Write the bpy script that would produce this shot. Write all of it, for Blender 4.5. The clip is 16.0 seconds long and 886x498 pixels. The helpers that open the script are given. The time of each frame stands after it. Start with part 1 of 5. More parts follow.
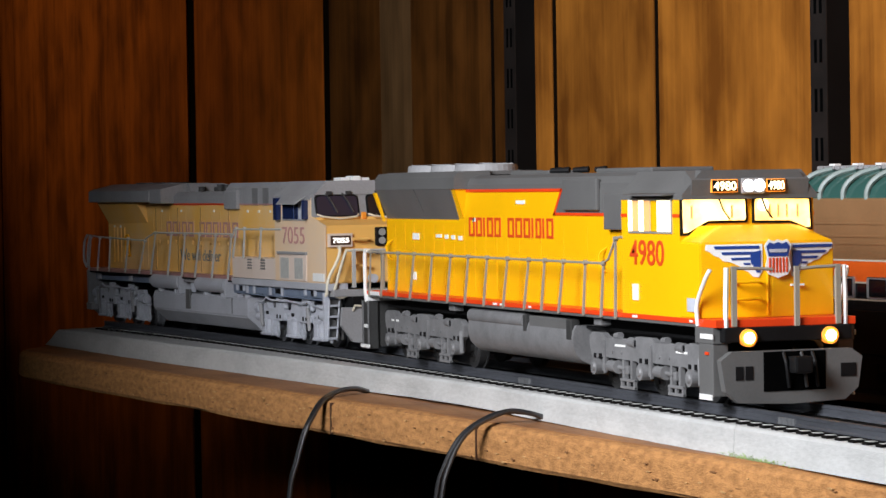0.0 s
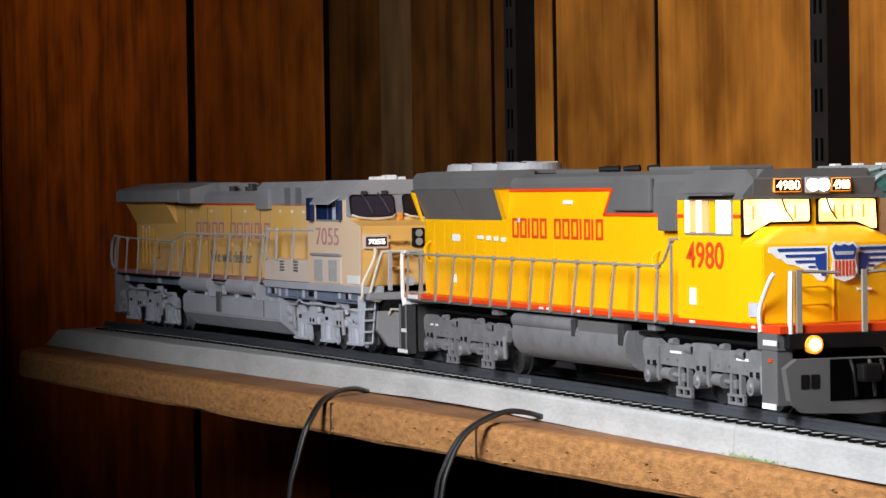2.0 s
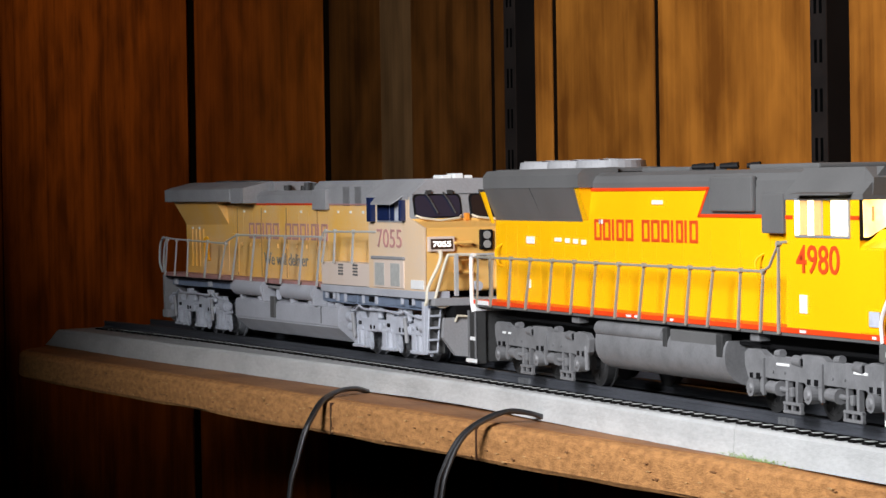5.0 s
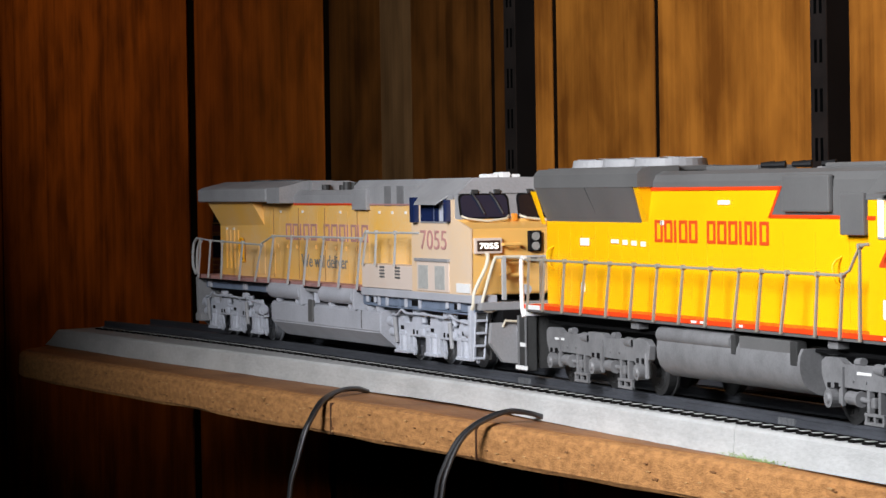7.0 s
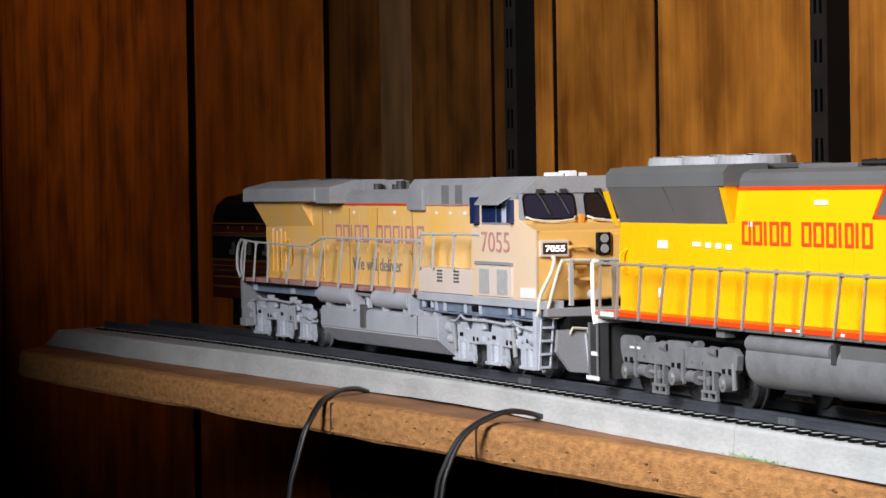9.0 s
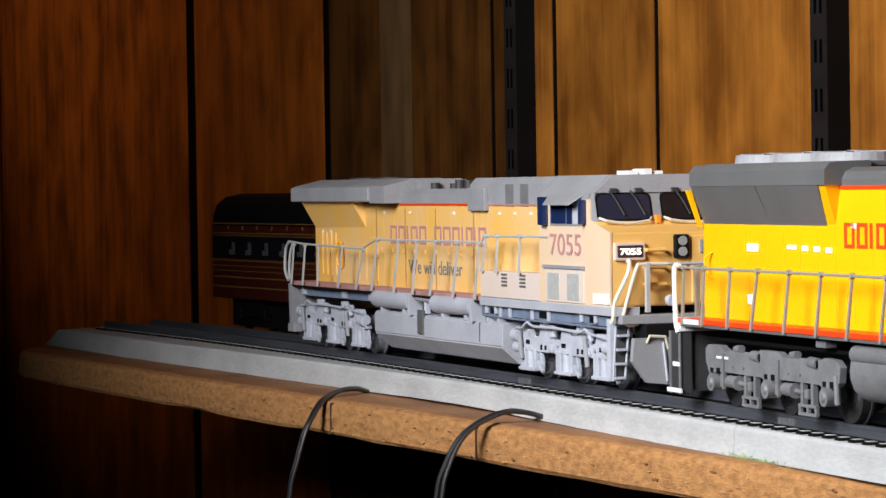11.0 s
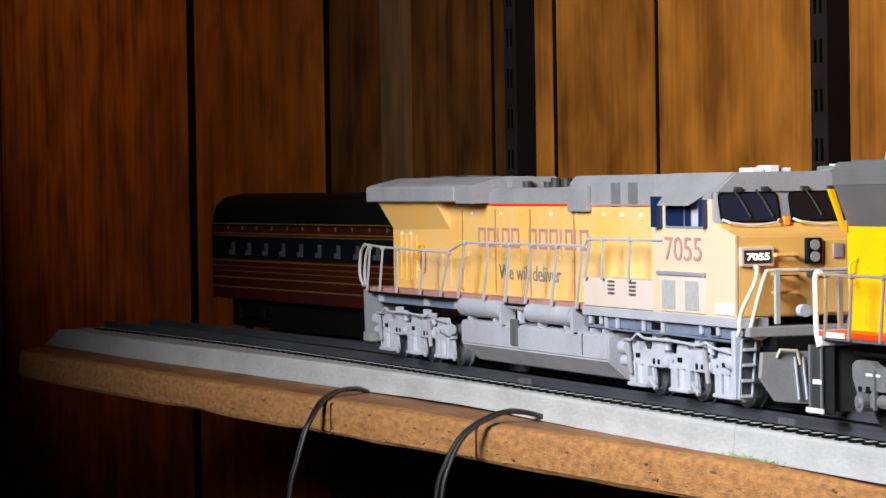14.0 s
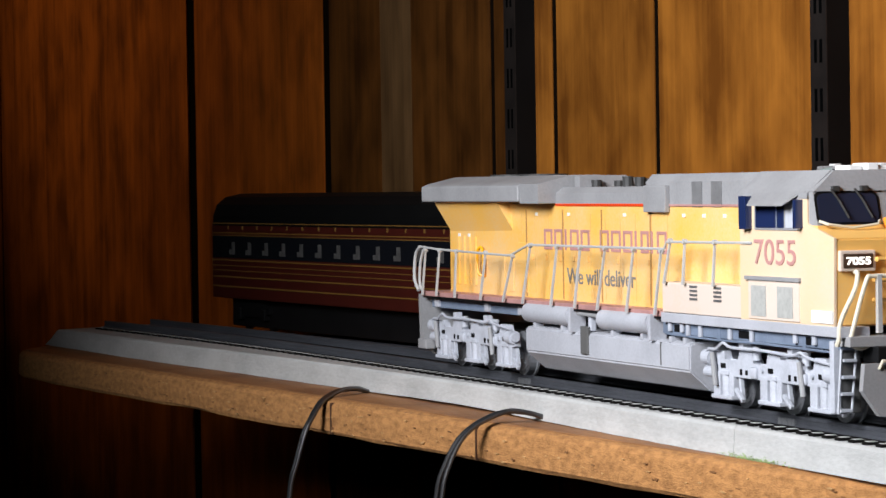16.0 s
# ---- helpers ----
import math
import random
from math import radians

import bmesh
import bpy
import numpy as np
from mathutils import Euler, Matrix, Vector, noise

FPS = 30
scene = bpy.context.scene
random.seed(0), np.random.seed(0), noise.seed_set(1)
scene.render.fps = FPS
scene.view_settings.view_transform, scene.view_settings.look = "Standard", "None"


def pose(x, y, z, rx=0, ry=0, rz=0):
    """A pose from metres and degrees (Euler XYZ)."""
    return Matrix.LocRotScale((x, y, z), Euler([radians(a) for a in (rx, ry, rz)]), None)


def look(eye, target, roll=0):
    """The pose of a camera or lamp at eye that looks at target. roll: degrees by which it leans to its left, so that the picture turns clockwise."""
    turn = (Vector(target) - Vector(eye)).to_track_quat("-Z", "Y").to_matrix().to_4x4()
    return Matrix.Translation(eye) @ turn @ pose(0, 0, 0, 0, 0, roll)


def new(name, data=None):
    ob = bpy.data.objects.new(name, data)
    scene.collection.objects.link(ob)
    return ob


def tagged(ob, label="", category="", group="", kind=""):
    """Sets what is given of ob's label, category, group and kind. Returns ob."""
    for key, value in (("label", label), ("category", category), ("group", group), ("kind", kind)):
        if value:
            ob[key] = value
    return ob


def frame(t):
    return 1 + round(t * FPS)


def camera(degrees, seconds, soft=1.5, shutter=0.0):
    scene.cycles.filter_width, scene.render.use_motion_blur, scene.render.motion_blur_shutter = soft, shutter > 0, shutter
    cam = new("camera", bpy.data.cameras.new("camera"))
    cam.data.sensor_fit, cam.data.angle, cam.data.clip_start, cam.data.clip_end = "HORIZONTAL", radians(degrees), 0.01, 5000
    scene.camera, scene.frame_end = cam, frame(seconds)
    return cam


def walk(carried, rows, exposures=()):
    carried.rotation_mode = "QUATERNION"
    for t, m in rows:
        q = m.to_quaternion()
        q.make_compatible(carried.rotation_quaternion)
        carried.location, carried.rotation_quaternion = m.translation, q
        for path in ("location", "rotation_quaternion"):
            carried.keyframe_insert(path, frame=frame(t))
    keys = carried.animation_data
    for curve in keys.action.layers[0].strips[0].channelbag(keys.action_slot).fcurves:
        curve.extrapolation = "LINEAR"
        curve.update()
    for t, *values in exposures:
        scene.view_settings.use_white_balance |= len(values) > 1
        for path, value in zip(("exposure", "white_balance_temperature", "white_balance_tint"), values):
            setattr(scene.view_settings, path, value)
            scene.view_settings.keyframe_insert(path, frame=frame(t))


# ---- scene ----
K = 0.001  # model dimensions are written in millimetres

# ---- camera ----
cam = camera(16.9, 16.0, soft=1.5)
EYE = (1.3139, -0.5499, 0.0923)
YAW, PITCH, ROLL = radians(69.819), radians(1.2355), -0.884
AIM = (EYE[0] - math.sin(YAW) * math.cos(PITCH), EYE[1] + math.cos(YAW) * math.cos(PITCH), EYE[2] - math.sin(PITCH))
walk(cam, [(0.0, look(EYE, AIM, ROLL)), (16.0, look(EYE, AIM, ROLL))])

# ---- world and light ----
world = bpy.data.worlds.new("room_air")
scene.world = world
world.use_nodes = True
world.node_tree.nodes["Background"].inputs[0].default_value = (0.9, 0.95, 1.0, 1)
world.node_tree.nodes["Background"].inputs[1].default_value = 0.0003
scene.view_settings.exposure = 0.0


# one shaded lamp stands in the room before the shelf and throws a soft cone on its near end
bulb = bpy.data.lights.new("shaded_lamp", "SPOT")
bulb.energy, bulb.spot_size, bulb.spot_blend, bulb.shadow_soft_size, bulb.color = 95.0, radians(59), 0.40, 0.24, (0.945, 0.962, 1.02)
new("shaded_lamp", bulb).matrix_world = look((0.62, -0.86, 0.50), (0.17, 0.05, 0.25))
# unseen dim warm fill, added to brighten the panelling past the shelf's far end
dome = bpy.data.lights.new("wall_lamp", "SPOT")
dome.energy, dome.spot_size, dome.spot_blend, dome.shadow_soft_size, dome.color = 13.0, radians(52), 0.85, 0.10, (1.0, 0.75, 0.53)
new("wall_lamp", dome).matrix_world = look((-1.40, -0.95, 0.80), (-1.29, 0.09, 0.44))

# ---- materials ----


def material(name, colour, rough=0.5, metal=0.0, vary=0.12, scale=60.0, bump=0.1, spread=(1, 1, 1), emit=None, power=0.0, fine=900.0,
             stain=None, amount=0.5, coat=0.0, gloss=0.5, flicker=False):
    m = bpy.data.materials.new(name)
    m.use_nodes = True
    nt = m.node_tree
    bs = nt.nodes["Principled BSDF"]
    bs.inputs["Roughness"].default_value, bs.inputs["Metallic"].default_value = rough, metal
    bs.inputs["Coat Weight"].default_value = coat
    bs.inputs["Specular IOR Level"].default_value = gloss
    co = nt.nodes.new("ShaderNodeTexCoord")
    mp = nt.nodes.new("ShaderNodeMapping")
    mp.inputs["Scale"].default_value = spread
    nt.links.new(co.outputs["Object"], mp.inputs[0])
    big, small = nt.nodes.new("ShaderNodeTexNoise"), nt.nodes.new("ShaderNodeTexNoise")
    for n, s in ((big, scale), (small, fine)):
        n.inputs["Scale"].default_value, n.inputs["Detail"].default_value = s, 5
        nt.links.new(mp.outputs[0], n.inputs["Vector"])
    mix = nt.nodes.new("ShaderNodeMix")
    mix.data_type = "RGBA"
    dark = stain or tuple(c * (1 - vary * 2.2) for c in colour)
    light = tuple(min(1, c * (1 + vary)) for c in colour)
    mix.inputs[6].default_value, mix.inputs[7].default_value = (*dark, 1), (*light, 1)
    ramp = nt.nodes.new("ShaderNodeMapRange")
    ramp.inputs[1].default_value, ramp.inputs[2].default_value = amount - 0.25, amount + 0.1
    add = nt.nodes.new("ShaderNodeMath")
    add.operation = "MULTIPLY_ADD"
    add.inputs[1].default_value = 0.35
    nt.links.new(small.outputs[0], add.inputs[0])
    sub = nt.nodes.new("ShaderNodeMath")
    sub.operation = "MULTIPLY"
    sub.inputs[1].default_value = 0.65
    nt.links.new(big.outputs[0], sub.inputs[0])
    nt.links.new(sub.outputs[0], add.inputs[2])
    nt.links.new(add.outputs[0], ramp.inputs[0])
    nt.links.new(ramp.outputs[0], mix.inputs[0])
    nt.links.new(mix.outputs[2], bs.inputs["Base Color"])
    if bump:
        bp = nt.nodes.new("ShaderNodeBump")
        bp.inputs["Strength"].default_value, bp.inputs["Distance"].default_value = bump, 0.0006
        nt.links.new(small.outputs[0], bp.inputs["Height"])
        nt.links.new(bp.outputs[0], bs.inputs["Normal"])
    if emit:
        bs.inputs["Emission Color"].default_value, bs.inputs["Emission Strength"].default_value = (*emit, 1), power
        if flicker:
            uneven = nt.nodes.new("ShaderNodeMapRange")
            uneven.inputs[1].default_value, uneven.inputs[2].default_value = 0.35, 0.65
            uneven.inputs[3].default_value, uneven.inputs[4].default_value = power * 0.45, power * 1.7
            nt.links.new(big.outputs[0], uneven.inputs[0])
            nt.links.new(uneven.outputs[0], bs.inputs["Emission Strength"])
    return m


def glass_material(name, colour, rough=0.05):
    m = bpy.data.materials.new(name)
    m.use_nodes = True
    bs = m.node_tree.nodes["Principled BSDF"]
    bs.inputs["Base Color"].default_value = (*colour, 1)
    bs.inputs["Roughness"].default_value = rough
    bs.inputs["IOR"].default_value = 1.5
    bs.inputs["Specular IOR Level"].default_value = 0.6
    return m


M_YELLOW = material("bright_yellow_paint", (0.92, 0.475, 0.003), 0.33, vary=0.03, scale=25, bump=0.03)
M_GREY = material("locomotive_grey_paint", (0.113, 0.112, 0.109), 0.5, vary=0.08, scale=40, bump=0.06)
M_DGREY = material("dark_grey_underframe", (0.035, 0.035, 0.034), 0.6, vary=0.2, scale=90, bump=0.15)
M_TRUCKG = material("grey_truck_casting", (0.17, 0.17, 0.172), 0.5, vary=0.14, scale=120, bump=0.2)
M_RED = material("red_stripe_paint", (0.74, 0.055, 0.008), 0.4, vary=0.06, bump=0.02)
M_LETTER = material("red_letter_paint", (0.62, 0.06, 0.01), 0.45, vary=0.05, bump=0.0)
M_OLDYELLOW = material("weathered_yellow_paint", (0.85, 0.47, 0.085), 0.5, vary=0.05, scale=26, bump=0.05, stain=(0.80, 0.56, 0.31), amount=0.52)
M_DUSTY = material("dusty_cream_yellow_paint", (0.66, 0.55, 0.47), 0.55, vary=0.05, scale=34, bump=0.06, stain=(0.68, 0.51, 0.36), amount=0.4)
M_OLDGREY = material("weathered_light_grey_paint", (0.285, 0.285, 0.29), 0.6, vary=0.1, scale=45, bump=0.1)
M_PALE = material("pale_dusty_grey_truck", (0.46, 0.48, 0.53), 0.6, vary=0.1, scale=110, bump=0.2)
M_BLUEGREY = material("blue_grey_frame_paint", (0.16, 0.20, 0.27), 0.55, vary=0.15, scale=80, bump=0.15)
M_MAROON = material("faded_maroon_edge_paint", (0.42, 0.22, 0.20), 0.6, vary=0.15)
M_OLDLETTER = material("faded_red_letter_paint", (0.48, 0.24, 0.22), 0.55, vary=0.08, bump=0.0)
M_BLACK = material("matt_black", (0.005, 0.005, 0.0055), 0.6, vary=0.2, bump=0.05, gloss=0.2)
M_STEEL = material("dark_wheel_steel", (0.03, 0.03, 0.03), 0.5, 0.3, vary=0.15, scale=200, bump=0.1)
M_PALESTEEL = material("grey_wheel_steel", (0.28, 0.29, 0.31), 0.45, 0.5, vary=0.15, scale=200, bump=0.1)
M_WHITE = material("white_paint", (0.82, 0.82, 0.80), 0.45, vary=0.04, bump=0.02)
M_CREAM = material("cream_rail_paint", (0.70, 0.64, 0.50), 0.5, vary=0.06, bump=0.02)
M_RAILPOST = material("grey_brown_rail_paint", (0.29, 0.265, 0.215), 0.5, vary=0.08, bump=0.05)
M_OLDPOST = material("pale_grey_rail_paint", (0.46, 0.46, 0.45), 0.55, vary=0.08, bump=0.05)
M_BLUE = material("navy_blue_paint", (0.015, 0.05, 0.24), 0.45, vary=0.05, bump=0.0)
M_SILVER = material("silver_paint", (0.55, 0.56, 0.58), 0.35, 0.6, vary=0.08, bump=0.05)
M_GLASS_DARK = glass_material("dark_blue_glazing", (0.012, 0.022, 0.075), 0.12)
M_GLASS_SLATE = glass_material("slate_blue_glazing", (0.016, 0.020, 0.040), 0.10)
M_GLASS_BLACK = glass_material("black_glazing", (0.008, 0.009, 0.012), 0.06)
M_CABGLOW = material("lit_cab_glazing", (0.8, 0.6, 0.25), 0.3, vary=0.1, scale=120, bump=0.0, emit=(1.0, 0.56, 0.12), power=3.0, flicker=True)
M_CABBRIGHT = material("brightly_lit_cab_glazing", (0.9, 0.75, 0.4), 0.3, vary=0.1, scale=70, bump=0.0, emit=(1.0, 0.62, 0.18), power=2.7, flicker=True)
M_CABLAMP = material("cab_lamp_glow", (1, 0.9, 0.7), 0.4, bump=0.0, emit=(1.0, 0.80, 0.42), power=3.0)
M_HEADLAMP = material("white_headlamp_glow", (1, 1, 1), 0.3, bump=0.0, emit=(0.95, 0.97, 1.0), power=6.0)
M_DITCH = material("warm_lamp_glow", (1, 0.8, 0.5), 0.3, bump=0.0, emit=(1.0, 0.70, 0.30), power=12.0)
M_DITCHHALO = material("orange_lamp_halo", (1, 0.35, 0.05), 0.4, bump=0.0, emit=(1.0, 0.26, 0.02), power=0.7)
M_BOARDGLOW = material("amber_number_glow", (1, 0.6, 0.2), 0.4, bump=0.0, emit=(1.0, 0.76, 0.42), power=5.0)
M_BOARDWHITE = material("white_number_glow", (1, 1, 1), 0.4, bump=0.0, emit=(1.0, 0.96, 0.88), power=1.5)

M_TIE = material("dark_tie_plastic", (0.007, 0.0065, 0.006), 0.8, vary=0.3, scale=200, bump=0.2, gloss=0.08)
M_STEELMID = material("dull_joiner_steel", (0.13, 0.135, 0.14), 0.45, 0.3, vary=0.3, scale=300, bump=0.1)
M_RAIL = material("blackened_rail", (0.062, 0.066, 0.076), 0.42, 0.2, vary=0.25, scale=60, bump=0.1, spread=(0.2, 1, 1))
M_BOARD = material("grey_white_fibreboard", (0.47, 0.47, 0.455), 0.9, vary=0.10, scale=70, bump=0.6, fine=600, spread=(0.4, 1, 1))
M_TIEPATCH = material("pale_tie_end_patch", (0.42, 0.42, 0.40), 0.8, vary=0.4, scale=160, bump=0.2)
M_TURF = material("green_scenic_turf", (0.30, 0.40, 0.17), 0.9, vary=0.3, scale=200, bump=0.5)
M_CORE = material("particle_board_chips", (0.40, 0.190, 0.062), 0.85, vary=0.3, scale=380, bump=1.0, fine=1500, stain=(0.19, 0.076, 0.021), amount=0.5, spread=(0.42, 1, 1))
M_SHELFTOP = material("worn_brown_shelf_top", (0.32, 0.145, 0.052), 0.65, vary=0.2, scale=40, bump=0.3, fine=300, stain=(0.17, 0.066, 0.022), amount=0.50, spread=(0.42, 1, 1))
M_CHIPBROWN = material("brown_wood_chip", (0.22, 0.10, 0.034), 0.85, vary=0.2, scale=600, bump=0.2)
M_CHIP = material("pale_wood_chip", (0.50, 0.28, 0.11), 0.85, vary=0.2, scale=600, bump=0.2)
M_DARKLINE = material("dark_brown_line", (0.06, 0.024, 0.008), 0.8, bump=0.0)
M_CABLE = material("black_wire_sheath", (0.014, 0.014, 0.015), 0.34, coat=0.4, vary=0.1, bump=0.0, gloss=1.0)
# brown tone paints the sheen on the black standards' front
M_STDFACE = material("brown_sheen_face", (0.013, 0.0095, 0.008), 0.5, 0.1, vary=0.3, scale=60, bump=0.05)
M_RIBGREEN = material("pale_green_grey_paint", (0.27, 0.33, 0.31), 0.4, vary=0.1, bump=0.02)
M_CABTOP = material("peach_yellow_cab_paint", (0.73, 0.525, 0.325), 0.52, vary=0.05, scale=30, bump=0.06, stain=(0.69, 0.56, 0.45), amount=0.5)
M_STANDARD = material("black_slotted_metal", (0.003, 0.0028, 0.0028), 0.6, 0.0, vary=0.2, scale=50, bump=0.05, gloss=0.12)
M_SLOT = material("slot_shade_black", (0.002, 0.002, 0.002), 0.9, bump=0.0, gloss=0.0)
M_ROOM = material("plain_room_paint", (0.05, 0.04, 0.034), 0.8, vary=0.08, scale=3, bump=0.1, fine=80)
M_MAROONCAR = material("dark_maroon_car_paint", (0.062, 0.010, 0.006), 0.4, vary=0.08, bump=0.02)
M_GOLD = material("gold_stripe_paint", (0.20, 0.10, 0.020), 0.5, vary=0.1, bump=0.0)
M_ROOFBLACK = material("black_car_roof", (0.003, 0.003, 0.003), 0.6, vary=0.2, bump=0.05, gloss=0.2)
M_STAINLESS = material("brushed_bronze_steel", (0.38, 0.215, 0.10), 0.28, 0.4, vary=0.06, bump=0.04)
M_ORANGERED = material("orange_red_band_paint", (0.96, 0.15, 0.018), 0.35, vary=0.05, bump=0.0)
M_DOMEGLASS = glass_material("green_dome_glazing", (0.035, 0.10, 0.085), 0.10)


def wood_material(name, dark, light, rough, gloss=0.22):
    m = bpy.data.materials.new(name)
    m.use_nodes = True
    nt = m.node_tree
    bs = nt.nodes["Principled BSDF"]
    bs.inputs["Roughness"].default_value, bs.inputs["Specular IOR Level"].default_value = rough, gloss
    co, info = nt.nodes.new("ShaderNodeTexCoord"), nt.nodes.new("ShaderNodeObjectInfo")
    shift = nt.nodes.new("ShaderNodeVectorMath")
    shift.operation = "ADD"
    nt.links.new(co.outputs["Object"], shift.inputs[0])
    nt.links.new(info.outputs["Random"], shift.inputs[1])
    layers = []
    for spread, scale, det in (((1, 1, 0.07), 66, 6), ((1, 1, 0.03), 300, 4), ((1, 1, 0.55), 30, 7)):
        mp, n = nt.nodes.new("ShaderNodeMapping"), nt.nodes.new("ShaderNodeTexNoise")
        mp.inputs["Scale"].default_value = spread
        n.inputs["Scale"].default_value, n.inputs["Detail"].default_value, n.inputs["Distortion"].default_value = scale, det, 0.25
        nt.links.new(shift.outputs[0], mp.inputs[0])
        nt.links.new(mp.outputs[0], n.inputs["Vector"])
        layers.append(n)
    total = None
    for n, w in zip(layers, (0.30, 0.16, 0.54)):
        k = nt.nodes.new("ShaderNodeMath")
        k.operation = "MULTIPLY_ADD"
        k.inputs[1].default_value = w
        k.inputs[2].default_value = 0.0
        nt.links.new(n.outputs[0], k.inputs[0])
        if total:
            nt.links.new(total.outputs[0], k.inputs[2])
        total = k
    ramp = nt.nodes.new("ShaderNodeValToRGB")
    ramp.color_ramp.elements[0].position, ramp.color_ramp.elements[0].color = 0.38, (*dark, 1)
    ramp.color_ramp.elements[1].position, ramp.color_ramp.elements[1].color = 0.60, (*light, 1)
    nt.links.new(total.outputs[0], ramp.inputs[0])
    hue = nt.nodes.new("ShaderNodeHueSaturation")
    val = nt.nodes.new("ShaderNodeMapRange")
    val.inputs[3].default_value, val.inputs[4].default_value = 0.85, 1.12
    nt.links.new(info.outputs["Random"], val.inputs[0])
    nt.links.new(val.outputs[0], hue.inputs["Value"])
    nt.links.new(ramp.outputs[0], hue.inputs["Color"])
    nt.links.new(hue.outputs[0], bs.inputs["Base Color"])
    bp = nt.nodes.new("ShaderNodeBump")
    bp.inputs["Strength"].default_value, bp.inputs["Distance"].default_value = 0.15, 0.001
    nt.links.new(layers[1].outputs[0], bp.inputs["Height"])
    nt.links.new(bp.outputs[0], bs.inputs["Normal"])
    return m


M_WOOD = wood_material("golden_brown_wood_panel", (0.150, 0.048, 0.006), (0.37, 0.135, 0.018), 0.5)
M_WOOD_RED = wood_material("red_brown_wood_panel", (0.17, 0.044, 0.005), (0.44, 0.112, 0.012), 0.6, 0.05)
M_WOOD_DARK = wood_material("darker_brown_wood_panel", (0.040, 0.014, 0.003), (0.128, 0.046, 0.009), 0.55, 0.06)
M_WOOD_PALE = wood_material("greyer_brown_wood_panel", (0.066, 0.033, 0.012), (0.155, 0.084, 0.034), 0.5, 0.10)
M_GROOVE = material("dark_groove", (0.006, 0.0035, 0.002), 0.9, bump=0.0, gloss=0.03)

# ---- mesh helpers ----


def part(name, bm, mat, parent=None, label="", smooth=False):
    """Links a bmesh as one mesh object, under a thing or a part."""
    me = bpy.data.meshes.new(name)
    bmesh.ops.recalc_face_normals(bm, faces=bm.faces)
    if smooth:
        for f in bm.faces:
            f.smooth = True
    bm.to_mesh(me)
    bm.free()
    if smooth:
        me.set_sharp_from_angle(angle=radians(35))
    me.materials.append(mat)
    ob = new(name, me)
    if parent:
        ob.parent = parent
    if label:
        tagged(ob, label)
    return ob


def box(bm, x0, x1, y0, y1, z0, z1, bevel=0.0, unit=K):
    """A box between two corners, in millimetres."""
    r = bmesh.ops.create_cube(bm, size=1.0)
    vs = r["verts"]
    for v in vs:
        v.co = Vector(((x0 + x1) / 2 + v.co.x * (x1 - x0), (y0 + y1) / 2 + v.co.y * (y1 - y0), (z0 + z1) / 2 + v.co.z * (z1 - z0))) * unit
    if bevel:
        es = list({e for v in vs for e in v.link_edges})
        bmesh.ops.bevel(bm, geom=es, offset=bevel * unit, segments=2, profile=0.6, affect="EDGES")
    return bm


def prism(bm, pts, axis, a, b, unit=K, bevel=0.0):
    """A polygon pushed out along an axis from a to b: for x the points are (y, z), for y (x, z), for z (x, y)."""
    def at(p, d):
        return Vector({"x": (d, p[0], p[1]), "y": (p[0], d, p[1]), "z": (p[0], p[1], d)}[axis]) * unit
    lo, hi = [bm.verts.new(at(p, a)) for p in pts], [bm.verts.new(at(p, b)) for p in pts]
    n = len(pts)
    fs = [bm.faces.new(lo[::-1]), bm.faces.new(hi)]
    for i in range(n):
        fs.append(bm.faces.new((lo[i], lo[(i + 1) % n], hi[(i + 1) % n], hi[i])))
    if bevel:
        bmesh.ops.bevel(bm, geom=list({e for f in fs for e in f.edges}), offset=bevel * unit, segments=2, profile=0.6, affect="EDGES")
    return bm


def hull(bm, corners, bevel=0.0, unit=K):
    """Eight corners: four below and four above, both in the same turn."""
    vs = [bm.verts.new(Vector(c) * unit) for c in corners]
    fs = [bm.faces.new([vs[i] for i in q]) for q in ((3, 2, 1, 0), (4, 5, 6, 7), (0, 1, 5, 4), (1, 2, 6, 5), (2, 3, 7, 6), (3, 0, 4, 7))]
    if bevel:
        bmesh.ops.bevel(bm, geom=list({e for f in fs for e in f.edges}), offset=bevel * unit, segments=2, profile=0.6, affect="EDGES")
    return bm


def cyl(bm, p, q, r, seg=16, r2=None, unit=K):
    """A cylinder or cone from p to q."""
    p, q = Vector(p) * unit, Vector(q) * unit
    d = q - p
    m = Matrix.Translation((p + q) / 2) @ d.to_track_quat("Z", "Y").to_matrix().to_4x4()
    bmesh.ops.create_cone(bm, cap_ends=True, segments=seg, radius1=r * unit, radius2=(r if r2 is None else r2) * unit, depth=d.length, matrix=m)
    return bm


def tube(bm, pts, r, seg=8, unit=K):
    """A round bar through points."""
    pts = [Vector(p) * unit for p in pts]
    rings, side = [], None
    for i, p in enumerate(pts):
        d = (pts[min(i + 1, len(pts) - 1)] - pts[max(i - 1, 0)]).normalized()
        side = (side - d * side.dot(d)).normalized() if side else d.orthogonal().normalized()
        up = d.cross(side)
        rings.append([bm.verts.new(p + (side * math.cos(2 * math.pi * k / seg) + up * math.sin(2 * math.pi * k / seg)) * r * unit) for k in range(seg)])
    for a, b in zip(rings, rings[1:]):
        for k in range(seg):
            bm.faces.new((a[k], a[(k + 1) % seg], b[(k + 1) % seg], b[k]))
    bm.faces.new(rings[0][::-1])
    bm.faces.new(rings[-1])
    return bm


